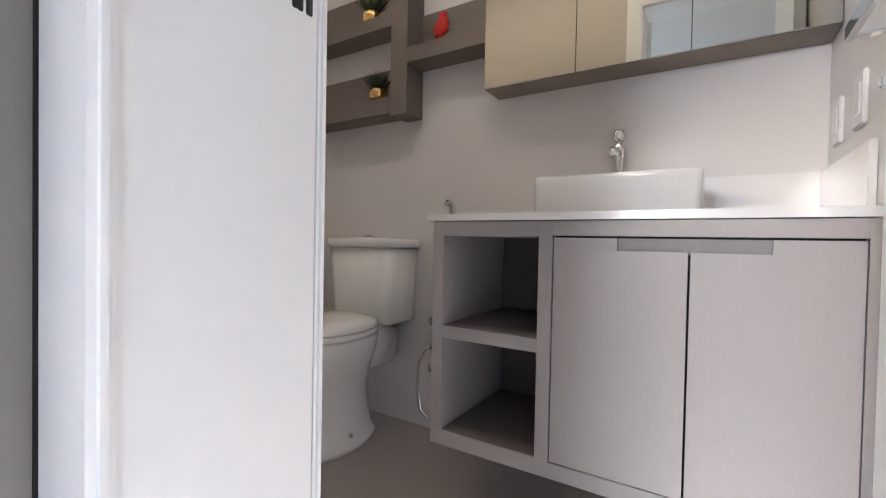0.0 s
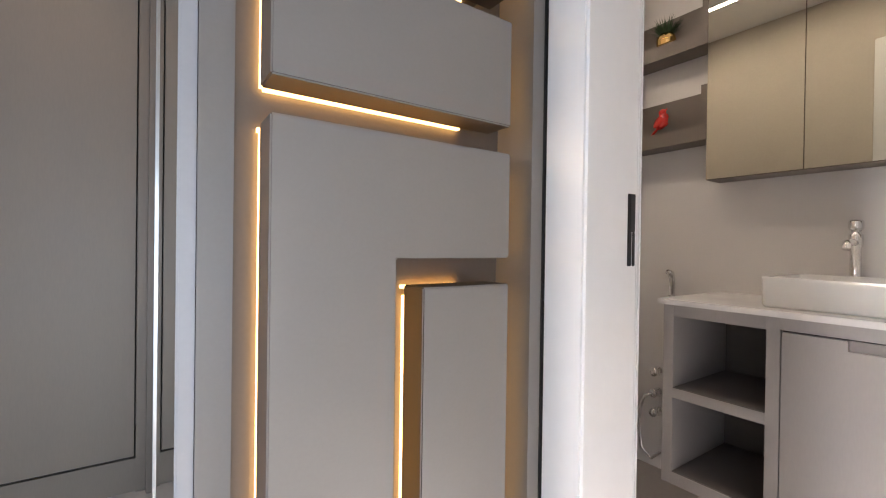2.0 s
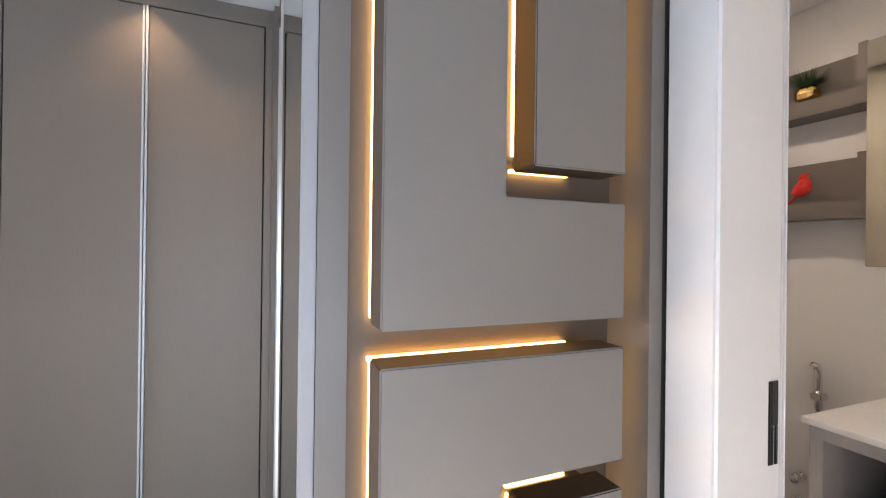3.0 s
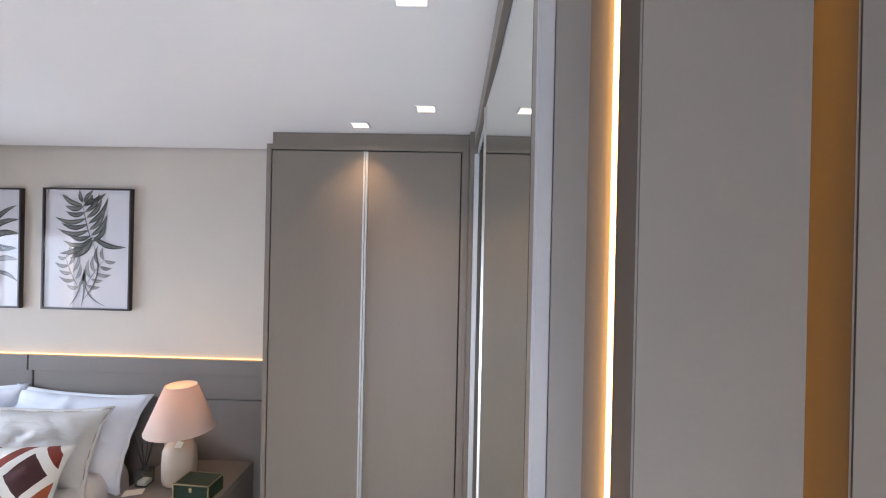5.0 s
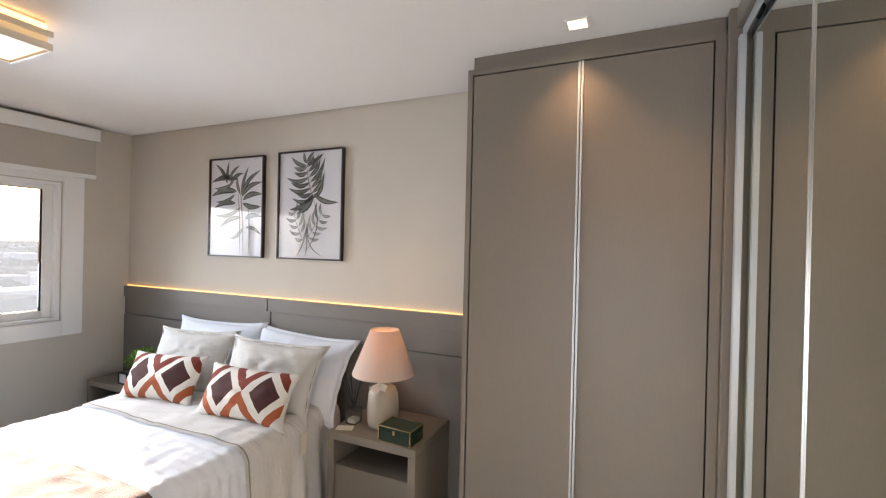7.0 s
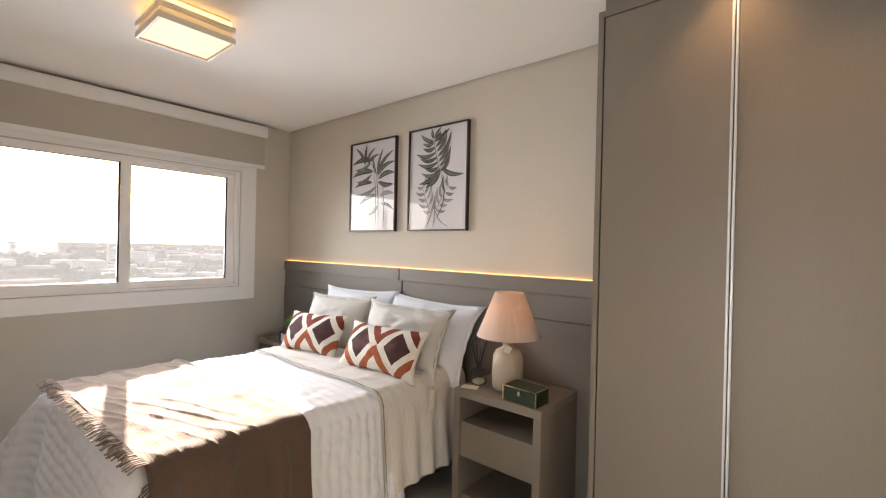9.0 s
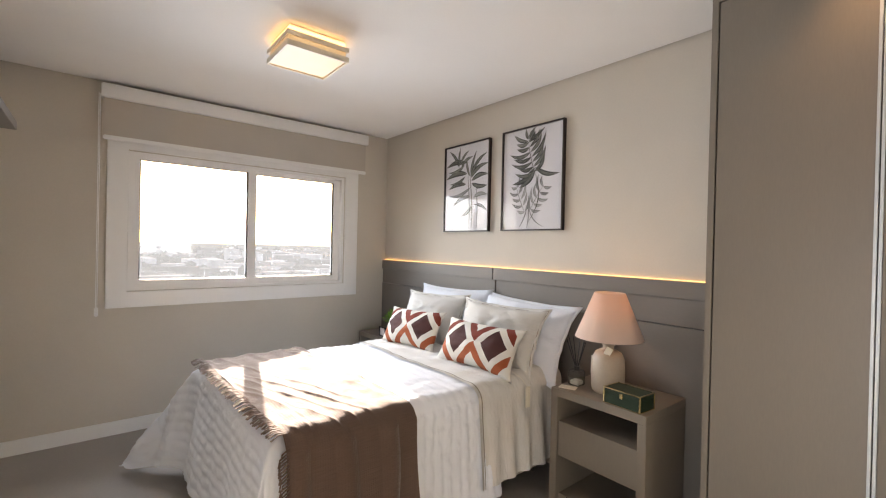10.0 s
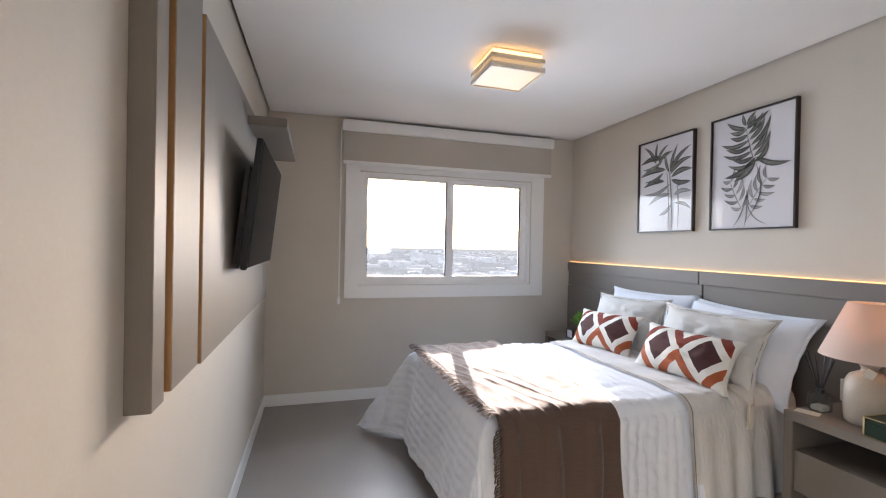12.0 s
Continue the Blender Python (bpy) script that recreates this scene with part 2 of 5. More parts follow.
def cushion_fabric():
    """White cotton with printed rows of brown diamonds and rust chevrons."""
    m = bpy.data.materials.new("diamond_print_cotton")
    m.use_nodes = True
    n, link = m.node_tree.nodes, m.node_tree.links.new
    b = n["Principled BSDF"]
    b.inputs["Roughness"].default_value = 0.9
    co, sp = n.new("ShaderNodeTexCoord"), n.new("ShaderNodeSeparateXYZ")
    link(co.outputs["Object"], sp.inputs[0])

    def op(kind, a, c=None, d=None):
        o = n.new("ShaderNodeMath"); o.operation = kind
        for i, v in enumerate((a, c, d)):
            if v is None: continue
            if isinstance(v, (int, float)): o.inputs[i].default_value = v
            else: link(v, o.inputs[i])
        return o.outputs[0]

    px = op("PINGPONG", op("ADD", sp.outputs["X"], 10 * 0.29 + 0.13), 0.145)
    ux = op("DIVIDE", px, 0.145)
    uy = op("DIVIDE", op("ABSOLUTE", op("SUBTRACT", sp.outputs["Y"], 0.005)), 0.155)
    d = op("ADD", ux, uy)
    core = op("LESS_THAN", d, 0.64)
    ring = op("MULTIPLY", op("GREATER_THAN", d, 1.00), op("LESS_THAN", d, 1.42))
    low = op("LESS_THAN", sp.outputs["Y"], 0.0)
    edge = op("MULTIPLY", op("LESS_THAN", op("ABSOLUTE", sp.outputs["X"]), 0.278), op("LESS_THAN", op("ABSOLUTE", sp.outputs["Y"]), 0.148))

    def mix(f, a, c):
        o = n.new("ShaderNodeMix"); o.data_type = "RGBA"
        link(f, o.inputs[0])
        for sock, v in ((o.inputs[6], a), (o.inputs[7], c)):
            if isinstance(v, tuple): sock.default_value = (*v, 1)
            else: link(v, sock)
        return o.outputs[2]

    rust = mix(low, (0.20, 0.030, 0.015), (0.36, 0.085, 0.028))
    col = mix(op("MULTIPLY", ring, edge), (0.70, 0.67, 0.62), rust)
    col = mix(op("MULTIPLY", core, edge), col, (0.065, 0.018, 0.016))
    link(col, b.inputs["Base Color"])
    tx = n.new("ShaderNodeTexNoise"); tx.inputs["Scale"].default_value = 350
    bp = n.new("ShaderNodeBump"); bp.inputs["Strength"].default_value, bp.inputs["Distance"].default_value = 0.3, 0.003
    link(tx.outputs["Fac"], bp.inputs["Height"]); link(bp.outputs[0], b.inputs["Normal"])
    return m


CUSHION = cushion_fabric()


# ---- builders ----
def mesh_ob(name, bm, mat, smooth=False):
    bmesh.ops.recalc_face_normals(bm, faces=bm.faces[:])
    me = bpy.data.meshes.new(name)
    bm.to_mesh(me); bm.free()
    for m in (mat if isinstance(mat, (list, tuple)) else [mat]):
        me.materials.append(m)
    if smooth:
        for p in me.polygons: p.use_smooth = True
    return new(name, me)


def origin_of(ob):
    o = Vector((0, 0, 0))
    while ob:
        o += ob.location
        ob = ob.parent
    return o


def part(name, bm, mat, parent, label="", smooth=False):
    bmesh.ops.translate(bm, verts=bm.verts[:], vec=-origin_of(parent))
    ob = mesh_ob(name, bm, mat, smooth)
    ob.parent = parent
    if label: ob["label"] = label
    return ob


def thing(name, at, label, category, group="", kind=""):
    ob = new(name)
    ob.location, ob.empty_display_size = at, 0.05
    return tagged(ob, label, category, group, kind)


def setting(name, bm, mat, label="", smooth=False):
    return tagged(mesh_ob(name, bm, mat, smooth), label, kind="structure")


def box(x0, x1, y0, y1, z0, z1, bev=0.0, bm=None, seg=2):
    own = bm is None
    b = bmesh.new()
    r = bmesh.ops.create_cube(b, size=1)
    bmesh.ops.transform(b, matrix=Matrix.Translation(((x0 + x1) / 2, (y0 + y1) / 2, (z0 + z1) / 2)) @ Matrix.Diagonal((abs(x1 - x0), abs(y1 - y0), abs(z1 - z0), 1)), verts=b.verts[:])
    if bev: bmesh.ops.bevel(b, geom=b.edges[:], offset=bev, segments=seg, affect="EDGES", clamp_overlap=True)
    return b if own else joined(bm, b)


def joined(bm, other):
    """Adds the mesh other to bm."""
    me = bpy.data.meshes.new("tmp")
    other.to_mesh(me); other.free()
    bm.from_mesh(me)
    bpy.data.meshes.remove(me)
    return bm


def boxes(*rows, bev=0.0):
    bm = bmesh.new()
    for r in rows: box(*r, bev=bev, bm=bm)
    return bm


def parts_of(name, rows, mat, parent, bev=0.0, label=""):
    for r in rows: part(name, box(*r, bev=bev), mat, parent, label)


def lathe(profile, at=(0, 0, 0), seg=32, squash=(1, 1)):
    bm = bmesh.new()
    rings = []
    for r, z in profile:
        if r < 1e-5:
            rings.append([bm.verts.new((at[0], at[1], at[2] + z))])
        else:
            rings.append([bm.verts.new((at[0] + squash[0] * r * math.cos(a), at[1] + squash[1] * r * math.sin(a), at[2] + z)) for a in (2 * math.pi * k / seg for k in range(seg))])
    for a, b in zip(rings, rings[1:]):
        for k in range(seg):
            q = [a[k % len(a)], a[(k + 1) % len(a)], b[(k + 1) % len(b)], b[k % len(b)]]
            q = list(dict.fromkeys(q))
            if len(q) > 2: bm.faces.new(q)
    return bm


def tube(points, r, seg=10, bm=None):
    """A round bar along a line of points."""
    own = bm or bmesh.new()
    pts = [Vector(p) for p in points]
    rings = []
    side = None
    for i, p in enumerate(pts):
        d = (pts[min(i + 1, len(pts) - 1)] - pts[max(i - 1, 0)]).normalized()
        if side is None: side = d.orthogonal().normalized()
        side = (side - d * side.dot(d)).normalized()
        up = d.cross(side)
        rings.append([own.verts.new(p + r * (math.cos(a) * side + math.sin(a) * up)) for a in (2 * math.pi * k / seg for k in range(seg))])
    for a, b in zip(rings, rings[1:]):
        for k in range(seg): own.faces.new((a[k], a[(k + 1) % seg], b[(k + 1) % seg], b[k]))
    own.faces.new(rings[0]); own.faces.new(rings[-1])
    return own


def prism_y(outline, y0, y1, bev=0.0):
    """An outline in x and z, thick from y0 to y1."""
    bm = bmesh.new()
    f = bm.faces.new([bm.verts.new((x, y0, z)) for x, z in outline])
    r = bmesh.ops.extrude_face_region(bm, geom=[f])
    bmesh.ops.translate(bm, verts=[v for v in r["geom"] if isinstance(v, bmesh.types.BMVert)], vec=(0, y1 - y0, 0))
    if bev: bmesh.ops.bevel(bm, geom=bm.edges[:], offset=bev, segments=2, affect="EDGES")
    return bm


# ---- the shell of the bedroom, the added unseen hall and the bathroom ----
WX, EX, SY, NY, CZ = -4.215, 0.79, -0.52, 2.545, 2.60
BX, BE, BS, BN, BC = 0.985, 2.24, -0.29, 1.80, 2.48
setting("floor", box(WX - 0.2, BE + 0.2, SY - 0.2, NY + 0.2, -0.12, 0.0), FLOOR, "grey-beige satin porcelain floor")
setting("wall_north", box(WX - 0.2, EX, NY, NY + 0.15, 0, 2.75), WALL, "greige painted wall behind the headboard")
# doorway in the unseen end of the south wall, added for the fill
HX0, HX1 = -0.80, 0.40
setting("wall_south", boxes((WX - 0.2, HX0, SY - 0.15, SY, 0, 2.75), (HX1, EX, SY - 0.15, SY, 0, 2.75), (HX0, HX1, SY - 0.15, SY, 2.12, 2.75)), WALL, "greige painted wall that carries the television panel")
WY0, WY1, WZ0, WZ1 = 0.285, 2.050, 1.065, 2.125
setting("wall_west", boxes((WX - 0.2, WX, SY, WY0, 0, 2.75), (WX - 0.2, WX, WY1, NY, 0, 2.75), (WX - 0.2, WX, WY0, WY1, 0, WZ0), (WX - 0.2, WX, WY0, WY1, WZ1, 2.75)), WALL, "greige painted wall with a wide white window")
DY0, DY1, DZ = -0.285, 0.335, 2.12
setting("wall_east", boxes((EX, BX - 0.015, DY1, 0.535, 0, 2.75), (EX, BX - 0.015, SY - 0.15, DY0, 0, 2.75), (EX, BX - 0.015, DY0, DY1, DZ, 2.75), (EX, BX - 0.015, 0.535, NY + 0.15, 0, 2.75)), WALL, "greige wall with the bathroom doorway")
setting("ceiling", box(WX + 0.018, EX, SY + 0.018, NY - 0.018, CZ, CZ + 0.03), CEIL, "white plaster ceiling with a shadow gap")
# unseen hall, added round the fill light
setting("added_hall_wall_west", box(HX0 - 0.35, HX0 - 0.25, -2.6, SY - 0.15, 0, 2.75), CEIL, "white wall of the unseen added hall")
setting("added_hall_wall_east", box(HX1 + 0.25, HX1 + 0.35, -2.6, SY - 0.15, 0, 2.75), CEIL, "white wall of the unseen added hall")
setting("added_hall_wall_south", boxes((HX0 - 0.35, HX1 + 0.35, -2.7, -2.6, 0, 0.10), (HX0 - 0.35, HX1 + 0.35, -2.7, -2.6, 1.50, 2.75)), CEIL, "white wall of the unseen added hall, open for the fill light")
setting("added_hall_ceiling", box(HX0 - 0.35, HX1 + 0.35, -2.6, SY - 0.15, 2.6, 2.75), CEIL, "white ceiling of the unseen added hall")
setting("added_hall_floor", box(HX0 - 0.35, HX1 + 0.35, -2.7, SY - 0.2, -0.12, -0.001), FLOOR, "grey-beige porcelain floor of the unseen added hall")
setting("ceiling_void", boxes((WX - 0.2, EX + 0.2, SY - 0.15, NY + 0.15, 2.75, 2.80)), CEIL, "slab over the ceiling")
setting("baseboard_west", box(WX, WX + 0.014, SY, NY, 0, 0.10, 0.002), PVC, "white baseboard")
setting("baseboard_south", box(WX + 0.014, EX, SY, SY + 0.014, 0, 0.10, 0.002), PVC, "white baseboard")
setting("bathroom_wall_east", box(BE, BE + 0.12, BS - 0.15, BN + 0.15, 0, BC + 0.1), TILE, "white satin tiled bathroom wall")
setting("bathroom_wall_south", box(BX - 0.015, BE, BS - 0.15, BS, 0, BC + 0.1), TILE, "white satin tiled bathroom wall")
setting("bathroom_wall_north", box(BX - 0.015, BE, BN, BN + 0.15, 0, BC + 0.1), TILE, "white satin tiled bathroom wall")
setting("bathroom_wall_west", boxes((BX - 0.014, BX, DY1, BN, 0, BC), (BX - 0.014, BX, DY0, DY1, DZ, BC)), WALL, "greige painted bathroom wall")
setting("bathroom_ceiling", box(BX - 0.01, BE, BS, BN, BC, BC + 0.05), CEIL, "white bathroom ceiling")

# ---- window ----
def window():
    w = tagged(thing("window_1", (WX, 1.16, 1.07), "white sliding window with two panes over the city", "window"), kind="structure")
    x0, x1 = WX - 0.10, WX + 0.022
    o = (0.157, 2.192, 0.945, 2.206)
    cw = 0.128
    for name, r in (("casing", (o[0], o[0] + cw, o[2], o[3])), ("casing", (o[1] - cw - 0.01, o[1], o[2], o[3])), ("casing", (o[0] + cw, o[1] - cw - 0.01, o[3] - 0.075, o[3])), ("window_sill", (o[0] + cw, o[1] - cw - 0.01, o[2], o[2] + 0.12))):
        part(name, box(WX, x1, *r, bev=0.004), PVC, w)
    # fixed outer frame inside the wall
    part("window_frame", boxes((x0, WX - 0.001, WY0 + 0.002, WY0 + 0.03, WZ0 + 0.002, WZ1 - 0.002), (x0, WX - 0.001, WY1 - 0.03, WY1 - 0.002, WZ0 + 0.002, WZ1 - 0.002), (x0, WX - 0.001, WY0 + 0.03, WY1 - 0.03, WZ0 + 0.002, WZ0 + 0.025), (x0, WX - 0.001, WY0 + 0.03, WY1 - 0.03, WZ1 - 0.025, WZ1 - 0.002)), PVC, w)
    for xa, y0, y1, p0, p1, z0, z1 in ((WX - 0.045, 0.300, 1.207, 0.356, 1.136, 1.143, 2.070), (WX - 0.09, 1.150, 2.032, 1.208, 1.958, 1.143, 2.066)):
        xb = xa + 0.04
        s = part("sash", boxes((xa, xb, y0, p0, 1.085, 2.105), (xa, xb, p1, y1, 1.085, 2.105), (xa, xb, p0, p1, 1.085, z0), (xa, xb, p0, p1, z1, 2.105), bev=0.003), PVC, w)
        g = part("gasket", boxes((xa + 0.012, xa + 0.028, p0, p0 + 0.008, z0, z1), (xa + 0.012, xa + 0.028, p1 - 0.012, p1, z0, z1), (xa + 0.012, xa + 0.028, p0, p1, z0, z0 + 0.006), (xa + 0.012, xa + 0.028, p0, p1, z1 - 0.006, z1)), BLACK, s, "black rubber gasket")
        p = part("pane", box(xa + 0.018, xa + 0.022, p0 + 0.006, p1 - 0.006, z0 + 0.004, z1 - 0.004), PANE, s, "clear glass")
        p.visible_shadow = False
    part("handle", box(WX - 0.004, WX + 0.012, 0.312, 0.330, 1.51, 1.63, 0.005), PVC, w)


window()


def roller_blind():
    b = thing("roller_blind", (WX, 1.19, 2.47), "greige roller blind rolled up in a white cassette", "blind")
    part("cassette", box(WX + 0.002, WX + 0.095, 0.116, 2.262, 2.475, 2.573, 0.006), PVC, b, "white cassette")
    part("fabric", box(WX + 0.060, WX + 0.062, 0.130, 2.245, 2.205, 2.480), BLIND, b)
    part("bottom_bar", box(WX + 0.050, WX + 0.072, 0.128, 2.248, 2.175, 2.208, 0.006), PVC, b, "white bottom bar")
    part("bead_cord", tube([(WX + 0.06, 0.112, 2.5), (WX + 0.06, 0.112, 0.96)], 0.003, 6), PVC, b)
    part("bead_cord", tube([(WX + 0.075, 0.104, 2.5), (WX + 0.075, 0.104, 0.96)], 0.003, 6), PVC, b)
    part("cord_weight", box(WX + 0.055, WX + 0.08, 0.096, 0.120, 0.90, 0.965, 0.005), PVC, b)


roller_blind()


# ---- bathroom doorway and open door ----
def doorway():
    d = tagged(thing("door_frame", (EX, 0.03, 0), "white lacquered door frame of the bathroom", "door frame"), kind="structure")
    part("casing", box(EX - 0.010, EX + 0.007, 0.305, 0.403, 0, DZ + 0.07, 0.006, seg=4), WHITE, d)
    part("casing", box(EX - 0.020, EX, -0.357, -0.286, 0, DZ + 0.07, 0.008, seg=4), WHITE, d)
    part("shadow_joint", box(EX - 0.0105, EX, 0.4035, 0.4100, 0, DZ + 0.07), DARK, d, "dark joint beside the wall panel")
    for y0, y1 in ((0.327, 0.405), (-0.357, -0.279)):
        part("casing", box(BX, BX + 0.012, y0, y1, 0, DZ + 0.07, 0.004), WHITE, d)
    part("casing", box(EX - 0.010, EX, -0.2855, 0.3045, DZ - 0.01, DZ + 0.07, 0.004), WHITE, d)
    part("casing", box(BX, BX + 0.012, -0.279, 0.327, DZ - 0.01, DZ + 0.07, 0.004), WHITE, d)
    j = part("jamb", boxes((EX + 0.008, 0.945, 0.326, DY1, 0, DZ), (0.945, BX, 0.331, DY1, 0, DZ), bev=0.002), WHITE, d)
    part("jamb", boxes((EX, BX, DY0, DY0 + 0.008, 0, DZ)), WHITE, d)
    part("jamb_head", boxes((EX, BX, DY0 + 0.008, 0.326, DZ - 0.012, DZ)), WHITE, d)
    part("strike_plate", boxes((0.951, 0.957, 0.3285, 0.3315, 1.055, 1.205), (0.957, 0.976, 0.3285, 0.3315, 1.125, 1.205), (0.957, 0.964, 0.3285, 0.3315, 1.055, 1.125), (0.968, 0.976, 0.3285, 0.3315, 1.055, 1.125), bev=0.001), BLACK, j, "black metal strike plate")


doorway()


def bathroom_door():
    d = tagged(thing("door_1", (1.29, -0.264, 0), "white bathroom door standing open against the wall", "door"), kind="structure")
    part("leaf", box(0.999, 1.590, -0.283, -0.248, 0.008, 2.10, 0.003), WHITE, d)
    h = part("handle", boxes((1.515, 1.535, -0.240, -0.188, 1.136, 1.154), (1.398, 1.535, -0.196, -0.186, 1.133, 1.157), bev=0.002), CHROME, d, "flat chrome lever handle")
    part("rosette", box(1.500, 1.550, -0.248, -0.240, 1.115, 1.175, 0.002), CHROME, h)
    part("lock_turn", boxes((1.500, 1.550, -0.248, -0.240, 1.040, 1.090), (1.517, 1.533, -0.240, -0.222, 1.055, 1.075), bev=0.003), CHROME, d)


bathroom_door()


# ---- backlit panel wall beside the bathroom ----
PF, PB, PS = 0.413, 0.480, 0.504
setting("panel_wall", boxes((0.190, EX, PS + 0.004, PS + 0.03, 0, 2.6)), BACKING, "taupe backing of the backlit wall panel")
setting("panel_border", boxes((0.190, 0.236, PS - 0.006, PS + 0.004, 0, 2.6), (0.749, EX - 0.0110, 0.4065, PS + 0.004, 0, 2.6)), PANEL, "greige edge strips of the backlit wall panel")


def led_run(parent, a, b, out):
    """A warm strip with its diodes along the spacer from a to b; out points to the open side."""
    a, b, out = Vector(a), Vector(b), Vector(out)
    d = (b - a)
    n = max(2, int(d.length / 0.012))
    h = Vector((0, 0.0045, 0))
    lo = [min(p, q) for p, q in zip(a - h, b - h)]
    hi = [max(p, q, r) for p, q, r in zip(a + h, b + h, b + h + out * 0.006)]
    lo = [min(l, v) for l, v in zip(lo, b - h + out * 0.006)]
    s = part("led_strip", box(lo[0], hi[0] + 1e-4, lo[1], hi[1], lo[2], hi[2] + 1e-4), LED, parent, "glowing warm LED strip")
    bm = bmesh.new()
    for k in range(n):
        p = a + d * ((k + 0.5) / n) + out * 0.0043
        box(p.x - 0.0018, p.x + 0.0018, p.y - 0.0022, p.y + 0.0022, p.z - 0.0018, p.z + 0.0018, bm=bm)
    part("diodes", bm, LED_DOT, s)


def panel_board(outline, runs, spacer):
    b = thing("wall_panel_board", (sum(p[0] for p in outline) / len(outline), PF, min(p[1] for p in outline)), "taupe lacquered board, lit from behind by warm strips", "wall panel", "boards of the backlit panel")
    bm = prism_y(outline, PF, PB, 0.0025)
    bmesh.ops.recalc_face_normals(bm, faces=bm.faces[:])
    # fronts keep the board colour; all other faces get the edge's painted-in shade
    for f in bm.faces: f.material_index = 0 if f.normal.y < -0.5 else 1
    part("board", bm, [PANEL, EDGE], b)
    part("spacer", prism_y(spacer, PB, PS + 0.0035), BACKING, b)
    for a, e, o in runs: led_run(b, a, e, o)


YL = 0.5015
I, J = 0.009, 0.016   # how far the strips lie back behind the boards
panel_board([(0.267, 0.06), (0.459, 0.06), (0.459, 1.071), (0.699, 1.071), (0.699, 1.267), (0.267, 1.267)],
            [((0.267 + I, YL, 0.06), (0.267 + I, YL, 1.262), (-1, 0, 0)), ((0.267, YL, 1.267 - I), (0.640, YL, 1.267 - I), (0, 0, 1)), ((0.674, YL, 1.08), (0.674, YL, 1.25), (1, 0, 0)), ((0.450, YL, 0.06), (0.450, YL, 1.04), (1, 0, 0))],
            [(0.267 + I, 0.06), (0.459 - I, 0.06), (0.459 - I, 1.071 + I), (0.674, 1.071 + I), (0.674, 1.267 - I), (0.267 + I, 1.267 - I)])
panel_board([(0.509, 0.06), (0.699, 0.06), (0.699, 1.022), (0.509, 1.022)],
            [((0.509 + J, YL, 0.06), (0.509 + J, YL, 1.00), (-1, 0, 0)), ((0.515, YL, 1.022 - I), (0.640, YL, 1.022 - I), (0, 0, 1)), ((0.674, YL, 0.06), (0.674, YL, 1.00), (1, 0, 0))],
            [(0.509 + J, 0.06), (0.674, 0.06), (0.674, 1.022 - I), (0.509 + J, 1.022 - I)])
panel_board([(0.267, 1.318), (0.699, 1.318), (0.699, 1.515), (0.462, 1.515), (0.462, 2.54), (0.267, 2.54)],
            [((0.267 + I, YL, 1.325), (0.267 + I, YL, 2.53), (-1, 0, 0)), ((0.275, YL, 1.318 + I), (0.640, YL, 1.318 + I), (0, 0, -1)), ((0.674, YL, 1.335), (0.674, YL, 1.50), (1, 0, 0)), ((0.453, YL, 1.55), (0.453, YL, 2.53), (1, 0, 0))],
            [(0.267 + I, 1.318 + I), (0.674, 1.318 + I), (0.674, 1.515 - I), (0.462 - I, 1.515 - I), (0.462 - I, 2.53), (0.267 + I, 2.53)])
panel_board([(0.512, 1.567), (0.699, 1.567), (0.699, 2.54), (0.512, 2.54)],
            [((0.512 + J, YL, 1.60), (0.512 + J, YL, 2.53), (-1, 0, 0)), ((0.518, YL, 1.567 + I), (0.640, YL, 1.567 + I), (0, 0, -1)), ((0.674, YL, 1.59), (0.674, YL, 2.53), (1, 0, 0))],
            [(0.512 + J, 1.567 + I), (0.674, 1.567 + I), (0.674, 2.53), (0.512 + J, 2.53)])


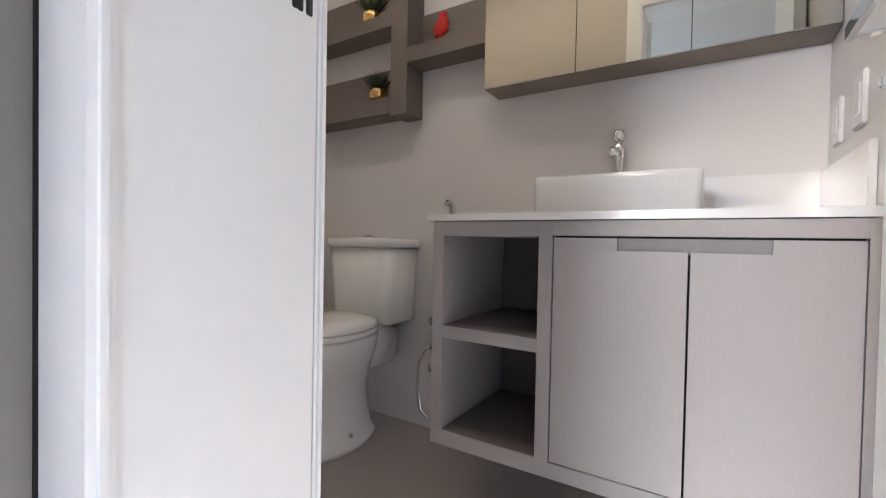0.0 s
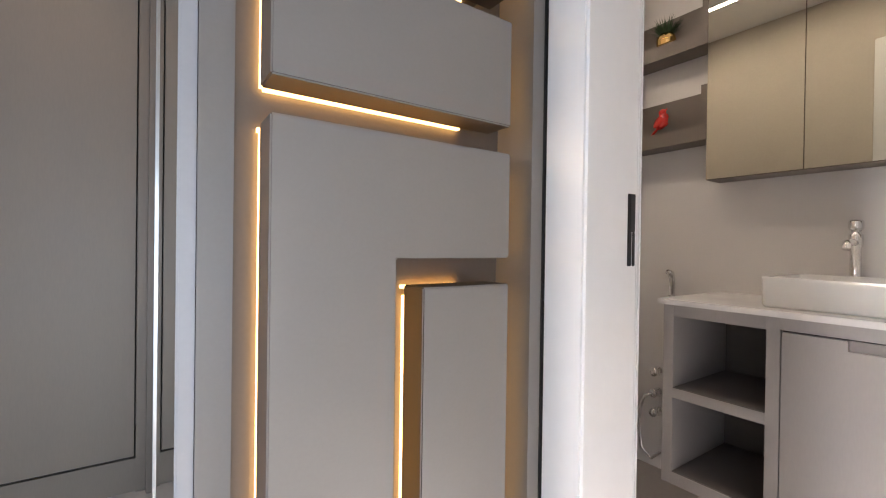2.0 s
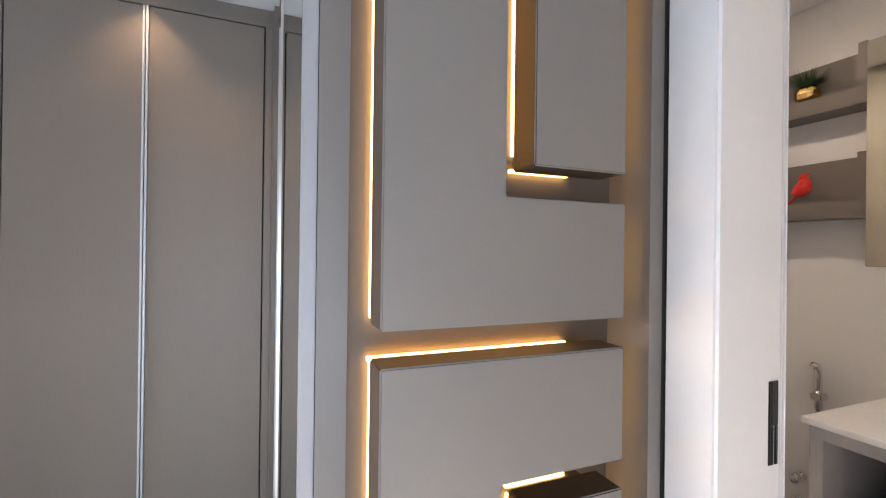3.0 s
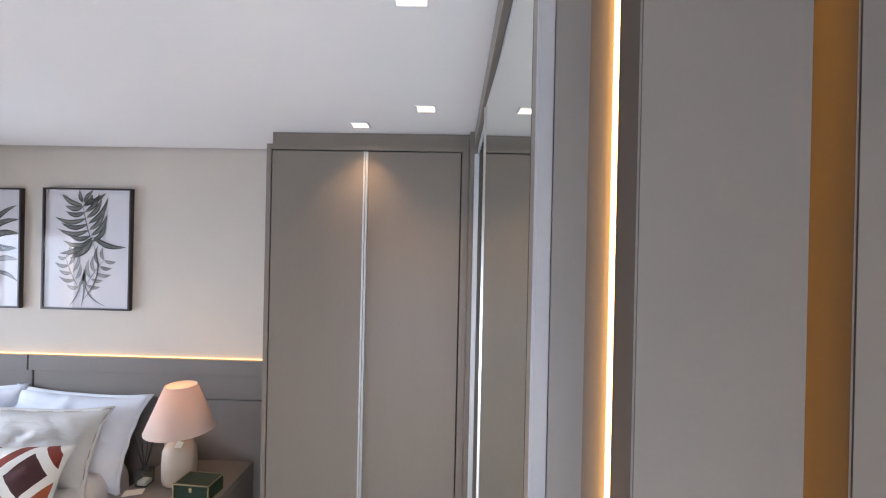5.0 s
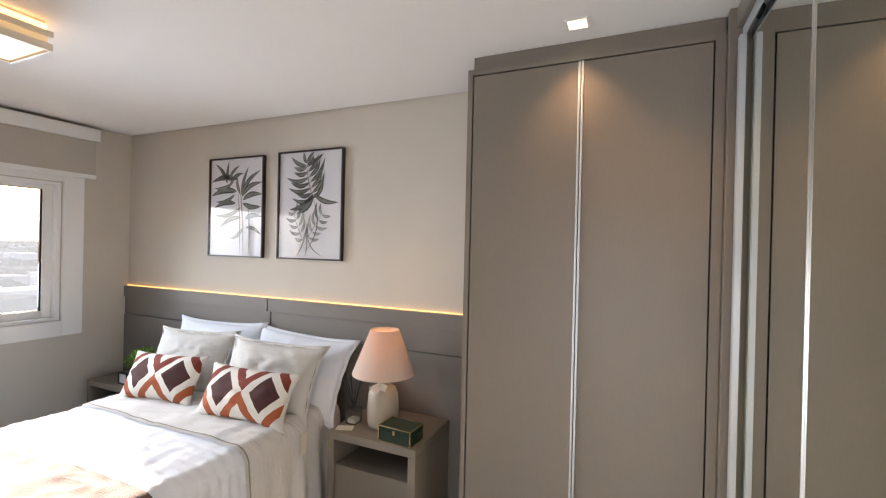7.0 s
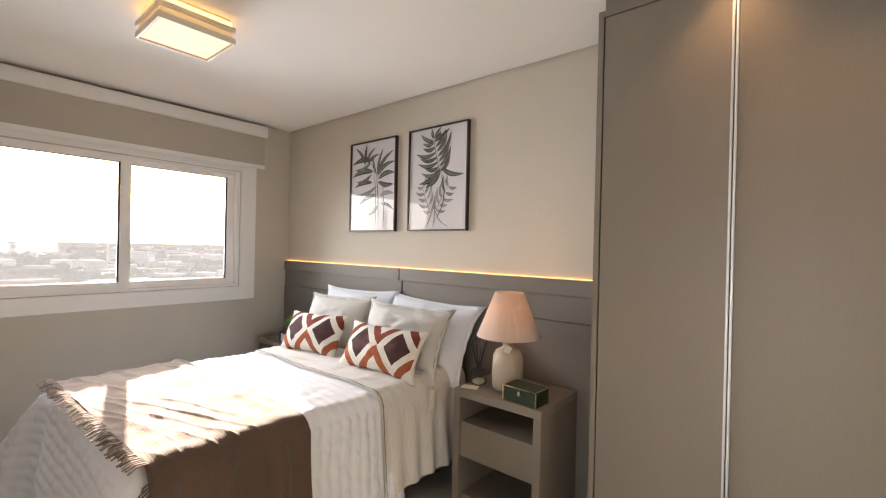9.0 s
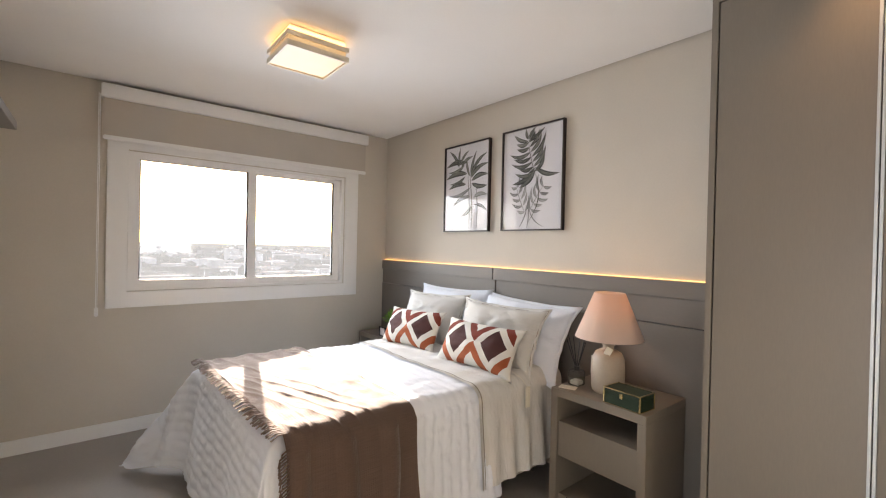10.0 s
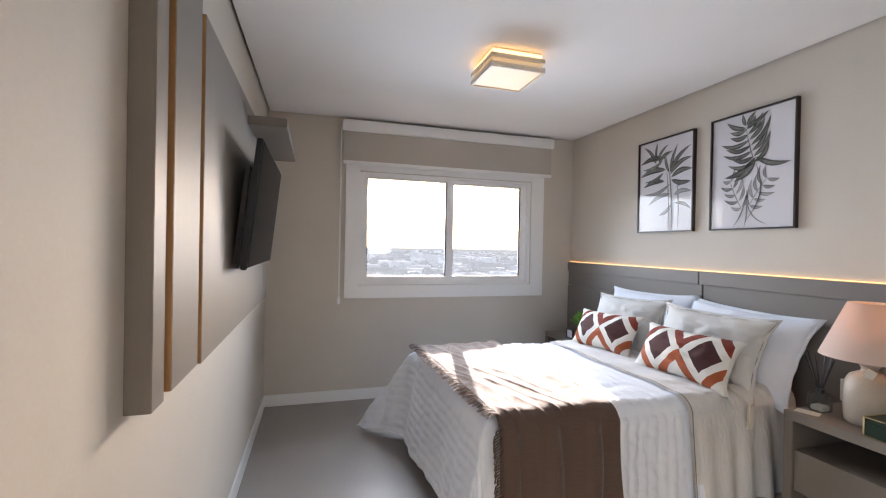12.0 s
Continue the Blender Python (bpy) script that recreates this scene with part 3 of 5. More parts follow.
# ---- mirrored wardrobe and closet ----
def mirrored_wardrobe():
    w = thing("mirrored_wardrobe", (0.45, 1.3, 0), "built-in wardrobe with sliding mirror doors on silver profiles", "wardrobe")
    part("body", boxes((0.245, 0.775, 0.548, 0.566, 0.0, 2.59), (0.245, 0.775, 2.08, 2.098, 0.0, 2.59), (0.757, 0.775, 0.566, 2.08, 0.0, 2.59), (0.245, 0.757, 0.566, 2.08, 2.50, 2.518), (0.245, 0.757, 0.566, 2.08, 0.0, 0.06)), TAUPE_D, w)
    part("fascia", box(0.150, 0.168, 0.548, 2.085, 2.520, 2.598, 0.002), TAUPE, w)
    part("side_frame", box(0.128, 0.245, 2.060, 2.098, 0.0, 2.598, 0.002), TAUPE, w)
    t = part("track", boxes((0.168, 0.245, 0.548, 2.06, 2.508, 2.520), (0.168, 0.172, 0.548, 2.06, 2.478, 2.508), (0.200, 0.204, 0.548, 2.06, 2.478, 2.508), (0.236, 0.240, 0.548, 2.06, 2.478, 2.508)), ALU_W, w, "aluminium sliding track")
    parts_of("roller", ((0.178, 0.192, 1.35, 1.42, 2.482, 2.503), (0.178, 0.192, 1.86, 1.93, 2.482, 2.503)), BLACK, t, 0.004)
    part("track", box(0.160, 0.240, 0.548, 2.06, 0.0, 0.012, 0.002), ALU_W, w, "aluminium sliding track")
    for x, y0, y1, z1 in ((0.160, 0.552, 1.320, 2.478), (0.190, 1.270, 2.058, 2.470)):
        yc = (y0 + y1) / 2
        askew = Matrix.Translation((x, yc, 0)) @ Matrix.Rotation(radians(1.25 if x < 0.18 else 0.9), 4, "Z") @ Matrix.Translation((-x, -yc, 0))
        def turned(bm):
            bmesh.ops.transform(bm, matrix=askew, verts=bm.verts[:])
            return bm
        d = part("sliding_door", turned(box(x + 0.004, x + 0.018, y0, y1, 0.015, z1)), TAUPE_D, w)
        part("mirror", turned(box(x, x + 0.003, y0 + 0.002, y1 - 0.002, 0.017, z1 - 0.002)), MIRROR, d, "clear silver mirror")
        if x < 0.18: part("edge_profile", turned(box(x - 0.004, x + 0.018, y1, y1 + 0.006, 0.015, z1, 0.001)), ALU, d)
    # tall silver end profiles
    for y in (2.012, 2.0295):
        part("end_profile", box(0.150, 0.172, y, y + 0.0135, 0.012, 2.478, 0.003), ALU_W, w, "silver aluminium profile")
    part("end_panel", box(0.168, 0.189, 0.5095, 0.547, 0.0, 2.598), TAUPE, w)
    part("end_profile", box(0.166, 0.189, 0.498, 0.509, 0.0, 2.598, 0.003), END_P, w, "silver aluminium profile")


mirrored_wardrobe()


def closet():
    c = thing("closet", (-0.40, 2.33, 0), "tall taupe closet with two doors and silver handle profiles", "closet")
    yf = 2.100
    parts_of("side_panel", ((-0.915, -0.890, yf + 0.002, NY - 0.001, 0.0, 2.534), (0.090, 0.127, yf + 0.002, NY - 0.001, 0.0, 2.534)), TAUPE, c, 0.0015)
    parts_of("top_panel", ((-0.890, 0.090, yf + 0.002, NY - 0.001, 2.506, 2.534),), TAUPE, c, 0.0015)
    parts_of("plinth", ((-0.890, 0.090, yf + 0.012, NY - 0.001, 0.0, 0.145),), TAUPE, c, 0.0015)
    part("cornice", box(-0.892, 0.127, yf + 0.022, NY - 0.001, 2.535, 2.598, 0.001), TAUPE, c)
    for x0, x1, hx in ((-0.884, -0.412, -0.4115), (-0.388, 0.084, -0.3985)):
        d = part("door", box(x0, x1, yf + 0.001, yf + 0.021, 0.158, 2.500, 0.0015), TAUPE, c)
        part("handle_profile", boxes((hx + 0.0005, hx + 0.0095, yf - 0.010, yf + 0.018, 0.158, 2.500), bev=0.002), ALU_W, d, "slim silver handle profile")
    part("gap_shadow", box(-0.888, 0.088, yf + 0.022, yf + 0.026, 0.147, 2.504), DARK, c)


closet()


# ---- headboard, pictures, bed ----
def headboard():
    h = thing("headboard", (-2.57, 2.52, 0), "grey taupe panelled headboard with a warm LED line on top", "headboard")
    y = 2.505
    for x0, x1 in ((WX + 0.004, -2.563), (-2.555, -0.918)):
        part("top_rail", box(x0, x1, y, NY - 0.001, 1.208, 1.300, 0.0015), HEADB, h)
    for x0, x1 in ((WX + 0.004, -2.542), (-2.530, -0.918)):
        part("panel", box(x0, x1, y + 0.012, NY - 0.001, 1.060, 1.206, 0.0015), HEADB, h)
        part("panel", box(x0, x1, y + 0.006, NY - 0.001, 0.0, 1.056, 0.0015), HEADB, h)
    part("led_line", box(WX + 0.01, -0.92, NY - 0.016, NY - 0.008, 1.302, 1.307), LED_H, h, "thin glowing warm LED line")


headboard()


def leaf_shape(bm, a, b, width, z, bend=0.0):
    """A flat pointed leaf from a to b in the picture's plane (x, z); y is its height off the paper."""
    a, b = Vector((a[0], 0, a[1])), Vector((b[0], 0, b[1]))
    d = b - a
    nrm = Vector((-d.z, 0, d.x)).normalized()
    up, lo = [], []
    for k in range(9):
        t = k / 8
        w = width * (math.sin(math.pi * t ** 0.8) ** 0.8)
        mid = a + d * t + nrm * bend * d.length * math.sin(math.pi * t) * 0.5
        up.append(bm.verts.new(mid + nrm * w / 2 + Vector((0, z, 0))))
        lo.append(bm.verts.new(mid - nrm * w / 2 * 0.75 + Vector((0, z, 0))))
    for k in range(8): bm.faces.new((up[k], up[k + 1], lo[k + 1], lo[k]))


def framed_picture(x0, x1, z0, z1, fronds, pale, label):
    p = thing("framed_picture", ((x0 + x1) / 2, NY, z0), label, "picture", "pictures over the bed")
    ya, w = 2.515, 0.0105
    part("frame", boxes((x0, x0 + w, ya, NY, z0, z1), (x1 - w, x1, ya, NY, z0, z1), (x0 + w, x1 - w, ya, NY, z0, z0 + w), (x0 + w, x1 - w, ya, NY, z1 - w, z1), bev=0.001), FRAME, p, "thin dark wood frame")
    part("print", box(x0 + w, x1 - w, 2.530, 2.536, z0 + w, z1 - w), PAPER, p, "pale grey paper")
    W, H = x1 - x0, z1 - z0
    for mat, rows, yy, k in ((INK, pale, 2.5290, 1.0), (INK_L, pale, 2.5284, 0.62), (INK_D, fronds, 2.5278, 1.0), (INK, fronds, 2.5272, 0.56)):
        bm = bmesh.new()
        for ax, az, bx_, bz, wd, bend in rows:
            leaf_shape(bm, (x0 + ax * W, z0 + az * H), (x0 + bx_ * W, z0 + bz * H), wd * k if wd > 0.013 else wd, yy, bend)
        part("leaf_print", bm, mat, p, "printed leaves")
    part("glass", box(x0 + w, x1 - w, 2.5195, 2.5215, z0 + w, z1 - w), PGLASS, p).visible_shadow = False


def frond(ax, az, bx_, bz, n, length, width, taper=0.55, lift=0.25, drop=0.0):
    """A feathered palm frond: a rib from a to b with n pairs of pointed leaflets."""
    rows = [(ax, az, bx_, bz, 0.007, 0.06)]
    dx, dz = bx_ - ax, bz - az
    L = math.hypot(dx, dz)
    dx, dz = dx / L, dz / L
    for k in range(n):
        t = (k + 0.4) / n
        l = length * (1 - (1 - taper) * t) * (0.88 + 0.18 * math.sin(k * 5.3 + ax * 9))
        px, pz = ax + (bx_ - ax) * t, az + (bz - az) * t
        for side in (-1, 1):
            ux, uz = dx * lift - side * dz, dz * lift + side * dx
            q = l * (1 + 0.12 * math.sin(k * 3.1 + side * 2 + bz * 7))
            rows.append((px, pz, px + ux * q, pz + uz * q - drop * q, width, side * 0.28))
    return rows


framed_picture(-3.196, -2.636, 1.586, 2.333,
               [(0.34, 0.74, 0.10, 0.95, 0.034, -0.2), (0.34, 0.76, 0.36, 0.97, 0.030, 0.1), (0.36, 0.76, 0.56, 0.92, 0.030, 0.2), (0.38, 0.74, 0.64, 0.84, 0.036, 0.2)]
               + [(0.50, 0.78, 0.03, 0.76, 0.050, -0.22), (0.46, 0.76, 0.08, 0.70, 0.034, 0.20), (0.52, 0.66, 0.03, 0.62, 0.056, -0.20), (0.48, 0.63, 0.12, 0.56, 0.034, 0.22), (0.50, 0.54, 0.10, 0.50, 0.046, -0.2)]
               + [(0.60, 0.62, 0.72, 0.90, 0.034, 0.1), (0.60, 0.62, 0.94, 0.86, 0.040, 0.2), (0.60, 0.60, 0.97, 0.74, 0.044, 0.25), (0.62, 0.57, 0.97, 0.62, 0.048, 0.2), (0.62, 0.54, 0.95, 0.50, 0.044, -0.2), (0.58, 0.62, 0.50, 0.84, 0.030, 0.1)]
               + [(0.58, 0.66, 0.64, 0.02, 0.012, 0.04), (0.54, 0.64, 0.58, 0.02, 0.010, 0.04)],
               [(0.60, 0.50, 0.10, 0.42, 0.035, 0.2), (0.60, 0.40, 0.20, 0.30, 0.040, -0.2), (0.66, 0.38, 0.96, 0.40, 0.040, 0.2), (0.64, 0.30, 0.40, 0.18, 0.036, 0.2), (0.68, 0.30, 0.96, 0.22, 0.030, 0.2), (0.70, 0.46, 0.94, 0.50, 0.030, 0.2), (0.72, 0.50, 0.74, 0.02, 0.014, 0.05)],
               "dark framed botanical print of two palms on pale paper")
framed_picture(-2.498, -1.938, 1.586, 2.340,
               frond(0.56, 0.54, 0.44, 0.88, 7, 0.36, 0.036, 0.55, 0.75, 0.35) + [(0.44, 0.86, 0.20, 0.95, 0.034, 0.2), (0.44, 0.88, 0.40, 0.985, 0.028, 0.1), (0.45, 0.88, 0.56, 0.985, 0.030, 0.1), (0.46, 0.86, 0.70, 0.96, 0.034, -0.1), (0.56, 0.60, 0.18, 0.46, 0.050, 0.25), (0.56, 0.58, 0.30, 0.42, 0.046, 0.2), (0.56, 0.60, 0.94, 0.52, 0.040, -0.25), (0.56, 0.56, 0.44, 0.06, 0.010, 0.35)],
               frond(0.42, 0.16, 0.24, 0.46, 5, 0.16, 0.026, 0.6, 0.8) + frond(0.48, 0.18, 0.72, 0.44, 5, 0.16, 0.026, 0.6, 0.8) + [(0.44, 0.22, 0.30, 0.02, 0.012, 0.1), (0.46, 0.24, 0.44, 0.02, 0.012, 0.1), (0.46, 0.24, 0.72, 0.03, 0.010, -0.3)],
               "dark framed botanical print of a single palm frond")

BW0, BW1, BF, BTOP = -3.25, -1.865, 0.60, 0.695   # sides, foot and top of the bed


def drape(x0, x1, y0, y1, top, hang_w, hang_e, hang_f, flare, flare_foot=(0.3, 0.3), corner=(0.45, 0.2), step=0.022, quilt=0.0, seed=0.0, thick=0.0, ragged=0.02, wrinkle=0.0, vstep=0.0, amp0=0.028, freq=17.0):
    """A cloth that lies on the bed between y0 and y1 and hangs down its west and east sides and, where hang_f, over its foot."""
    bm = bmesh.new()
    rad = 0.09
    us = np.arange(-hang_w - 0.10, (x1 - x0) + hang_e + 0.10 + 1e-6, step)
    vs = np.arange(-(hang_f + 0.10 if hang_f else 0.0), (y1 - y0) + 1e-6, vstep or step)
    def fold(s, flare):
        """Distance along the cloth from an edge: how far out, and how far down."""
        if s >= rad: return s, 0.0
        a = rad - s
        if a < rad * 1.57:
            return rad - rad * math.sin(a / rad), rad * (1 - math.cos(a / rad))
        d = a - rad * 1.57
        return -d * flare, rad + d
    grid = []
    for v in vs:
        row = []
        for u in us:
            W = x1 - x0
            ox = oy = dz = 0.0
            if u < W / 2: sx, dx = fold(u + 0.0, flare)
            else:
                sx, dx = fold(W - u, flare); sx = W - sx
            if hang_f: sy, dy = fold(v, flare_foot[0] + (flare_foot[1] - flare_foot[0]) * min(1.0, max(0.0, (u / W) / 0.45)) ** 0.7)
            else: sy, dy = v, 0.0
            x, y = x0 + sx, y0 + sy
            down = max(dx, dy) + 0.12 * min(dx, dy)
            # ripples of the hanging cloth
            rip = min(1.0, max(0.0, (down - 0.08) / 0.35))
            along = (v if dx > dy else u)
            wv = math.sin(along * freq + seed + 2.2 * math.sin(along * 3.1 + seed)) * 0.5 + 0.5 * noise.noise(Vector((along * 9, seed, down * 1.5)))
            amp = amp0 * rip
            if dx > dy: x += amp * wv * (-1 if u < W / 2 else 1)
            elif dy > 0: y -= amp * wv
            if dx and dy:
                c = min(dx, dy)
                push = c * (corner[0] if u < W / 2 else corner[1])
                x += (-1 if u < W / 2 else 1) * push; y -= push
            lim = top - 0.035 - ragged * noise.noise(Vector((u * 5, v * 5, seed)))
            z = top - min(down, lim)
            flat = max(0.0, 1 - down / 0.12)
            z += flat * (0.010 * noise.noise(Vector((x * 4, y * 4, 1.0))) + 0.005 * noise.noise(Vector((x * 13, y * 9, 5.0))))
            if wrinkle:
                flat *= min(1.0, max(0.15, (y - 1.70) / 0.22))   # the leading edge lies smooth
                wr = abs(noise.noise(Vector((x * 3 + 2 * y, y * 11 - x * 3, seed + 7)))) ** 0.7
                z += flat * 0.030 * (0.5 - wr) * wrinkle + flat * 0.006
                z += flat * 0.016 * (0.5 - abs(noise.noise(Vector((x * 5 + 9 * y, y * 16 - x * 9, seed + 2)))) ** 0.6)
            if quilt:
                uu = u + 0.008 * noise.noise(Vector((u * 6, v * 6, seed + 3)))
                vv = v + 10 + 0.010 * noise.noise(Vector((u * 6, v * 6, seed + 8)))
                q = (0.45 + 0.55 * abs(math.sin(math.pi * uu / 0.125)) ** 0.4) * (abs(math.sin(math.pi * vv / 0.056)) ** 0.55) * (1 + 0.7 * noise.noise(Vector((u * 22, v * 22, seed)))) + 0.25 * noise.noise(Vector((u * 38, v * 30, seed + 5)))
                z += quilt * q * (0.3 + 0.7 * flat)
                if flat < 0.5:
                    if dx > dy: x += 1.7 * quilt * q * (-1 if u < W / 2 else 1)
                    else: y -= 1.5 * quilt * q
            row.append(bm.verts.new((x, y, z)))
        grid.append(row)
    for a, b in zip(grid, grid[1:]):
        for k in range(len(us) - 1): bm.faces.new((a[k], a[k + 1], b[k + 1], b[k]))
    if thick:
        bmesh.ops.recalc_face_normals(bm, faces=bm.faces[:])
        bmesh.ops.solidify(bm, geom=bm.faces[:], thickness=thick)
    return bm


def bed():
    b = thing("bed", (-2.76, 1.6, 0), "double bed made with layered white and beige linen", "bed")
    part("base", box(BW0 + 0.05, BW1 - 0.05, BF + 0.07, 2.50, 0.07, 0.38, 0.02), MATTRESS, b)
    part("mattress", box(BW0 + 0.02, BW1 - 0.02, BF + 0.04, 2.50, 0.38, BTOP - 0.012, 0.06, seg=4), LINEN_W, b)
    for x in (BW0 + 0.15, BW1 - 0.15):
        for y in (BF + 0.2, 2.35):
            part("leg", lathe([(0, 0), (0.025, 0), (0.03, 0.07), (0, 0.07)], (x, y, 0.0), 12), BLACK, b)


bed()


def quilt():
    t = thing("quilt", (-2.55, 1.5, BTOP), "white quilted bedspread hanging almost to the floor over the bed", "bedspread")
    args = (BW0, BW1, BF, 1.86, BTOP, 0.46, 0.46, 0.47, 0.075, (0.20, 0.10))
    cover = drape(*args, step=0.0105, quilt=0.006, seed=1.0, amp0=0.030, freq=13.0)
    part("cover", cover.copy(), LINEN_W, t, "white stitched cotton", True)
    # the bound hem: the outermost three rows of the cover, slightly proud
    cols = len(np.arange(-0.56, (BW1 - BW0) + 0.56 + 1e-6, 0.0105)) - 1
    cover.faces.ensure_lookup_table()
    inner = [f for f in cover.faces if 2 < f.index % cols < cols - 3 and f.index // cols > 2]
    bmesh.ops.delete(cover, geom=inner, context="FACES")
    bmesh.ops.recalc_face_normals(cover, faces=cover.faces[:])
    cover.normal_update()
    for v in cover.verts: v.co += v.normal * 0.003
    part("hem", cover, LINEN_W, t, "bound hem", True)


quilt()
q = drape(BW0 - 0.006, BW1 + 0.022, 1.69, 2.42, BTOP + 0.010, 0.36, 0.395, 0, 0.085, step=0.014, seed=5.0, ragged=0.0, wrinkle=0.6, amp0=0.024, freq=42.0)
fold_sheet = tagged(mesh_ob("folded_sheet", q, LINEN_G, True), "pale beige folded top sheet on the bed", "sheet")
part("piping", drape(BW0 - 0.006, BW1 + 0.025, 1.706, 1.7145, BTOP + 0.014, 0.36, 0.395, 0, 0.088, step=0.014, vstep=0.004, seed=5.0, ragged=0.0, wrinkle=0.6, amp0=0.024, freq=42.0), SEAM, fold_sheet, "grey corded edge", True)


TY0, TY1 = 0.625, 1.235   # the throw's fringed edge and its far edge


def throw_blanket():
    t = thing("throw_blanket", (-2.6, 1.0, BTOP), "brown fringed knitted throw across the foot of the bed", "blanket")
    bm = drape(BW0 - 0.01, BW1 + 0.03, TY0, TY1, BTOP + 0.020, 0.02, 0.44, 0, 0.10, step=0.016, vstep=0.0035, seed=9.0, ragged=0.0)
    for v in bm.verts:
        w = 0.5 + 0.5 * math.sin(v.co.y * 55 + 3 * noise.noise(v.co * 3))
        fold_n = noise.noise(Vector((v.co.x * 1.6, v.co.y * 9 + v.co.x * 2.0, 3.0)))
        crease = 0.5 - abs(noise.noise(Vector((v.co.x * 0.7 + v.co.y * 0.5, v.co.y * 12 - v.co.x * 3.6, 6.0)))) ** 0.5
        rib = 0.5 + 0.5 * math.sin(v.co.y * 2 * math.pi / 0.0105)
        if v.co.z > BTOP - 0.03: v.co.z += 0.005 * w + 0.012 * max(0.0, fold_n) + 0.015 * max(0.0, crease) + 0.0014 * rib
        else: v.co.x += 0.026 * max(0.0, math.sin(v.co.y * 31 + 2 * noise.noise(v.co * 2))) + 0.0014 * rib
    def askew(bm):
        """The throw lies a little crooked: its east end is further up the bed."""
        for v in bm.verts: v.co.y += 0.045 * (v.co.x - BW0) / (BW1 - BW0) - 0.005
        return bm
    part("cloth", askew(bm), THROW, t, smooth=True)
    fr = bmesh.new()
    for k in range(150):
        x = BW0 + 0.02 + (BW1 - BW0 - 0.02) * k / 149 + random.uniform(-0.004, 0.004)
        l, sw, zt = random.uniform(0.035, 0.065), random.uniform(-0.02, 0.02), BTOP + 0.026
        tube([(x, TY0 + 0.008, zt), (x + sw * 0.4, TY0 - l * 0.5, zt + 0.002), (x + sw, TY0 - l, zt - 0.012)], 0.0032, 4, fr)
    for k in range(44):
        z = BTOP - 0.02 - 0.54 * k / 43
        x = BW1 + 0.035 + (BTOP - z) * 0.11
        l = random.uniform(0.03, 0.05)
        tube([(x, TY0 + 0.008, z), (x + 0.004, TY0 - l * 0.6, z - l * 0.4), (x + 0.004, TY0 - l * 0.7, z - l)], 0.0032, 4, fr)
    tagged(part("fringe", askew(fr), THROW, t, "dark brown fringe"), kind="stuff")


throw_blanket()


def pillow_mesh(w, h, t, seed, crumple=1.0, n=30):
    bm = bmesh.new()
    sides = []
    for sgn in (1, -1):
        g = []
        for j in range(n + 1):
            row = []
            for i in range(n + 1):
                u, v = 2 * i / n - 1, 2 * j / n - 1
                pinch = 1 - 0.07 * (1 - abs(u) ** 3) * abs(v) ** 6 - 0.0
                rnd = 1 + 0.07 * (u * u * v * v) ** 2
                x = u * w / 2 * rnd * (1 - 0.06 * (1 - v * v) * abs(u) ** 4)
                y = v * h / 2 * rnd * (1 - 0.045 * (1 - u * u) * abs(v) ** 4) - 0.02 * u * u * (1 - v) * 0.5
                f = max(0.0, (1 - abs(u) ** 2.3)) ** 0.6 * max(0.0, (1 - abs(v) ** 2.3)) ** 0.6
                z = sgn * t / 2 * f * (1 + 0.12 * noise.noise(Vector((u * 2.2 + seed, v * 2.2, sgn)))) + 0.010 * noise.noise(Vector((u * 5, v * 5, seed))) * f + sgn * 0.020 * crumple * (0.4 - abs(noise.noise(Vector((u * 4 + 3 * v, v * 2.5, seed + 9)))) ** 0.6) * f
                z += sgn * 0.009 * crumple * f * math.sin(7 * u * v + seed + 4 * noise.noise(Vector((u * 2, v * 3, seed))))
                row.append(bm.verts.new((x, y, z)))
            g.append(row)
        sides.append(g)
        for a, b in zip(g, g[1:]):
            for k in range(n): bm.faces.new((a[k], a[k + 1], b[k + 1], b[k]))
    bmesh.ops.remove_doubles(bm, verts=bm.verts[:], dist=0.0008)
    return bm


def flange_mesh(w, h, f):
    """A flat, slightly wavy hem round a pillow."""
    bm = bmesh.new()
    ring = []
    N = 72
    for k in range(N):
        a = 2 * math.pi * k / N
        c, s = math.cos(a), math.sin(a)
        m = max(abs(c), abs(s))
        u, v = c / m, s / m
        ring.append((bm.verts.new((u * w / 2 * 0.90, v * h / 2 * 0.86, 0.0)), bm.verts.new(((u * w / 2) * (1 + 0.07 * (u * u * v * v) ** 2) * (1 - 0.06 * (1 - v * v) * abs(u) ** 4) + u * f, (v * h / 2) * (1 + 0.07 * (u * u * v * v) ** 2) * (1 - 0.045 * (1 - u * u) * abs(v) ** 4) - 0.02 * u * u * (1 - v) * 0.5 + v * f, 0.004 * math.sin(k * 1.3)))))
    for (a, b), (c, d) in zip(ring, ring[1:] + ring[:1]): bm.faces.new((a, b, d, c))
    bmesh.ops.recalc_face_normals(bm, faces=bm.faces[:])
    bmesh.ops.solidify(bm, geom=bm.faces[:], thickness=0.006)
    return bm


def seam_mesh(w, h):
    """A thin cord along the seam of a pillow."""
    pts = []
    N = 72
    for k in range(N + 1):
        a = 2 * math.pi * k / N
        c, q = math.cos(a), math.sin(a)
        m = max(abs(c), abs(q))
        u, v = c / m, q / m
        rnd = 1 + 0.07 * (u * u * v * v) ** 2
        pts.append((u * w / 2 * rnd * (1 - 0.06 * (1 - v * v) * abs(u) ** 4) * 0.995, v * h / 2 * rnd * (1 - 0.045 * (1 - u * u) * abs(v) ** 4) * 0.995 - 0.01 * u * u * (1 - v), 0.004))
    return tube(pts, 0.0032, 6)


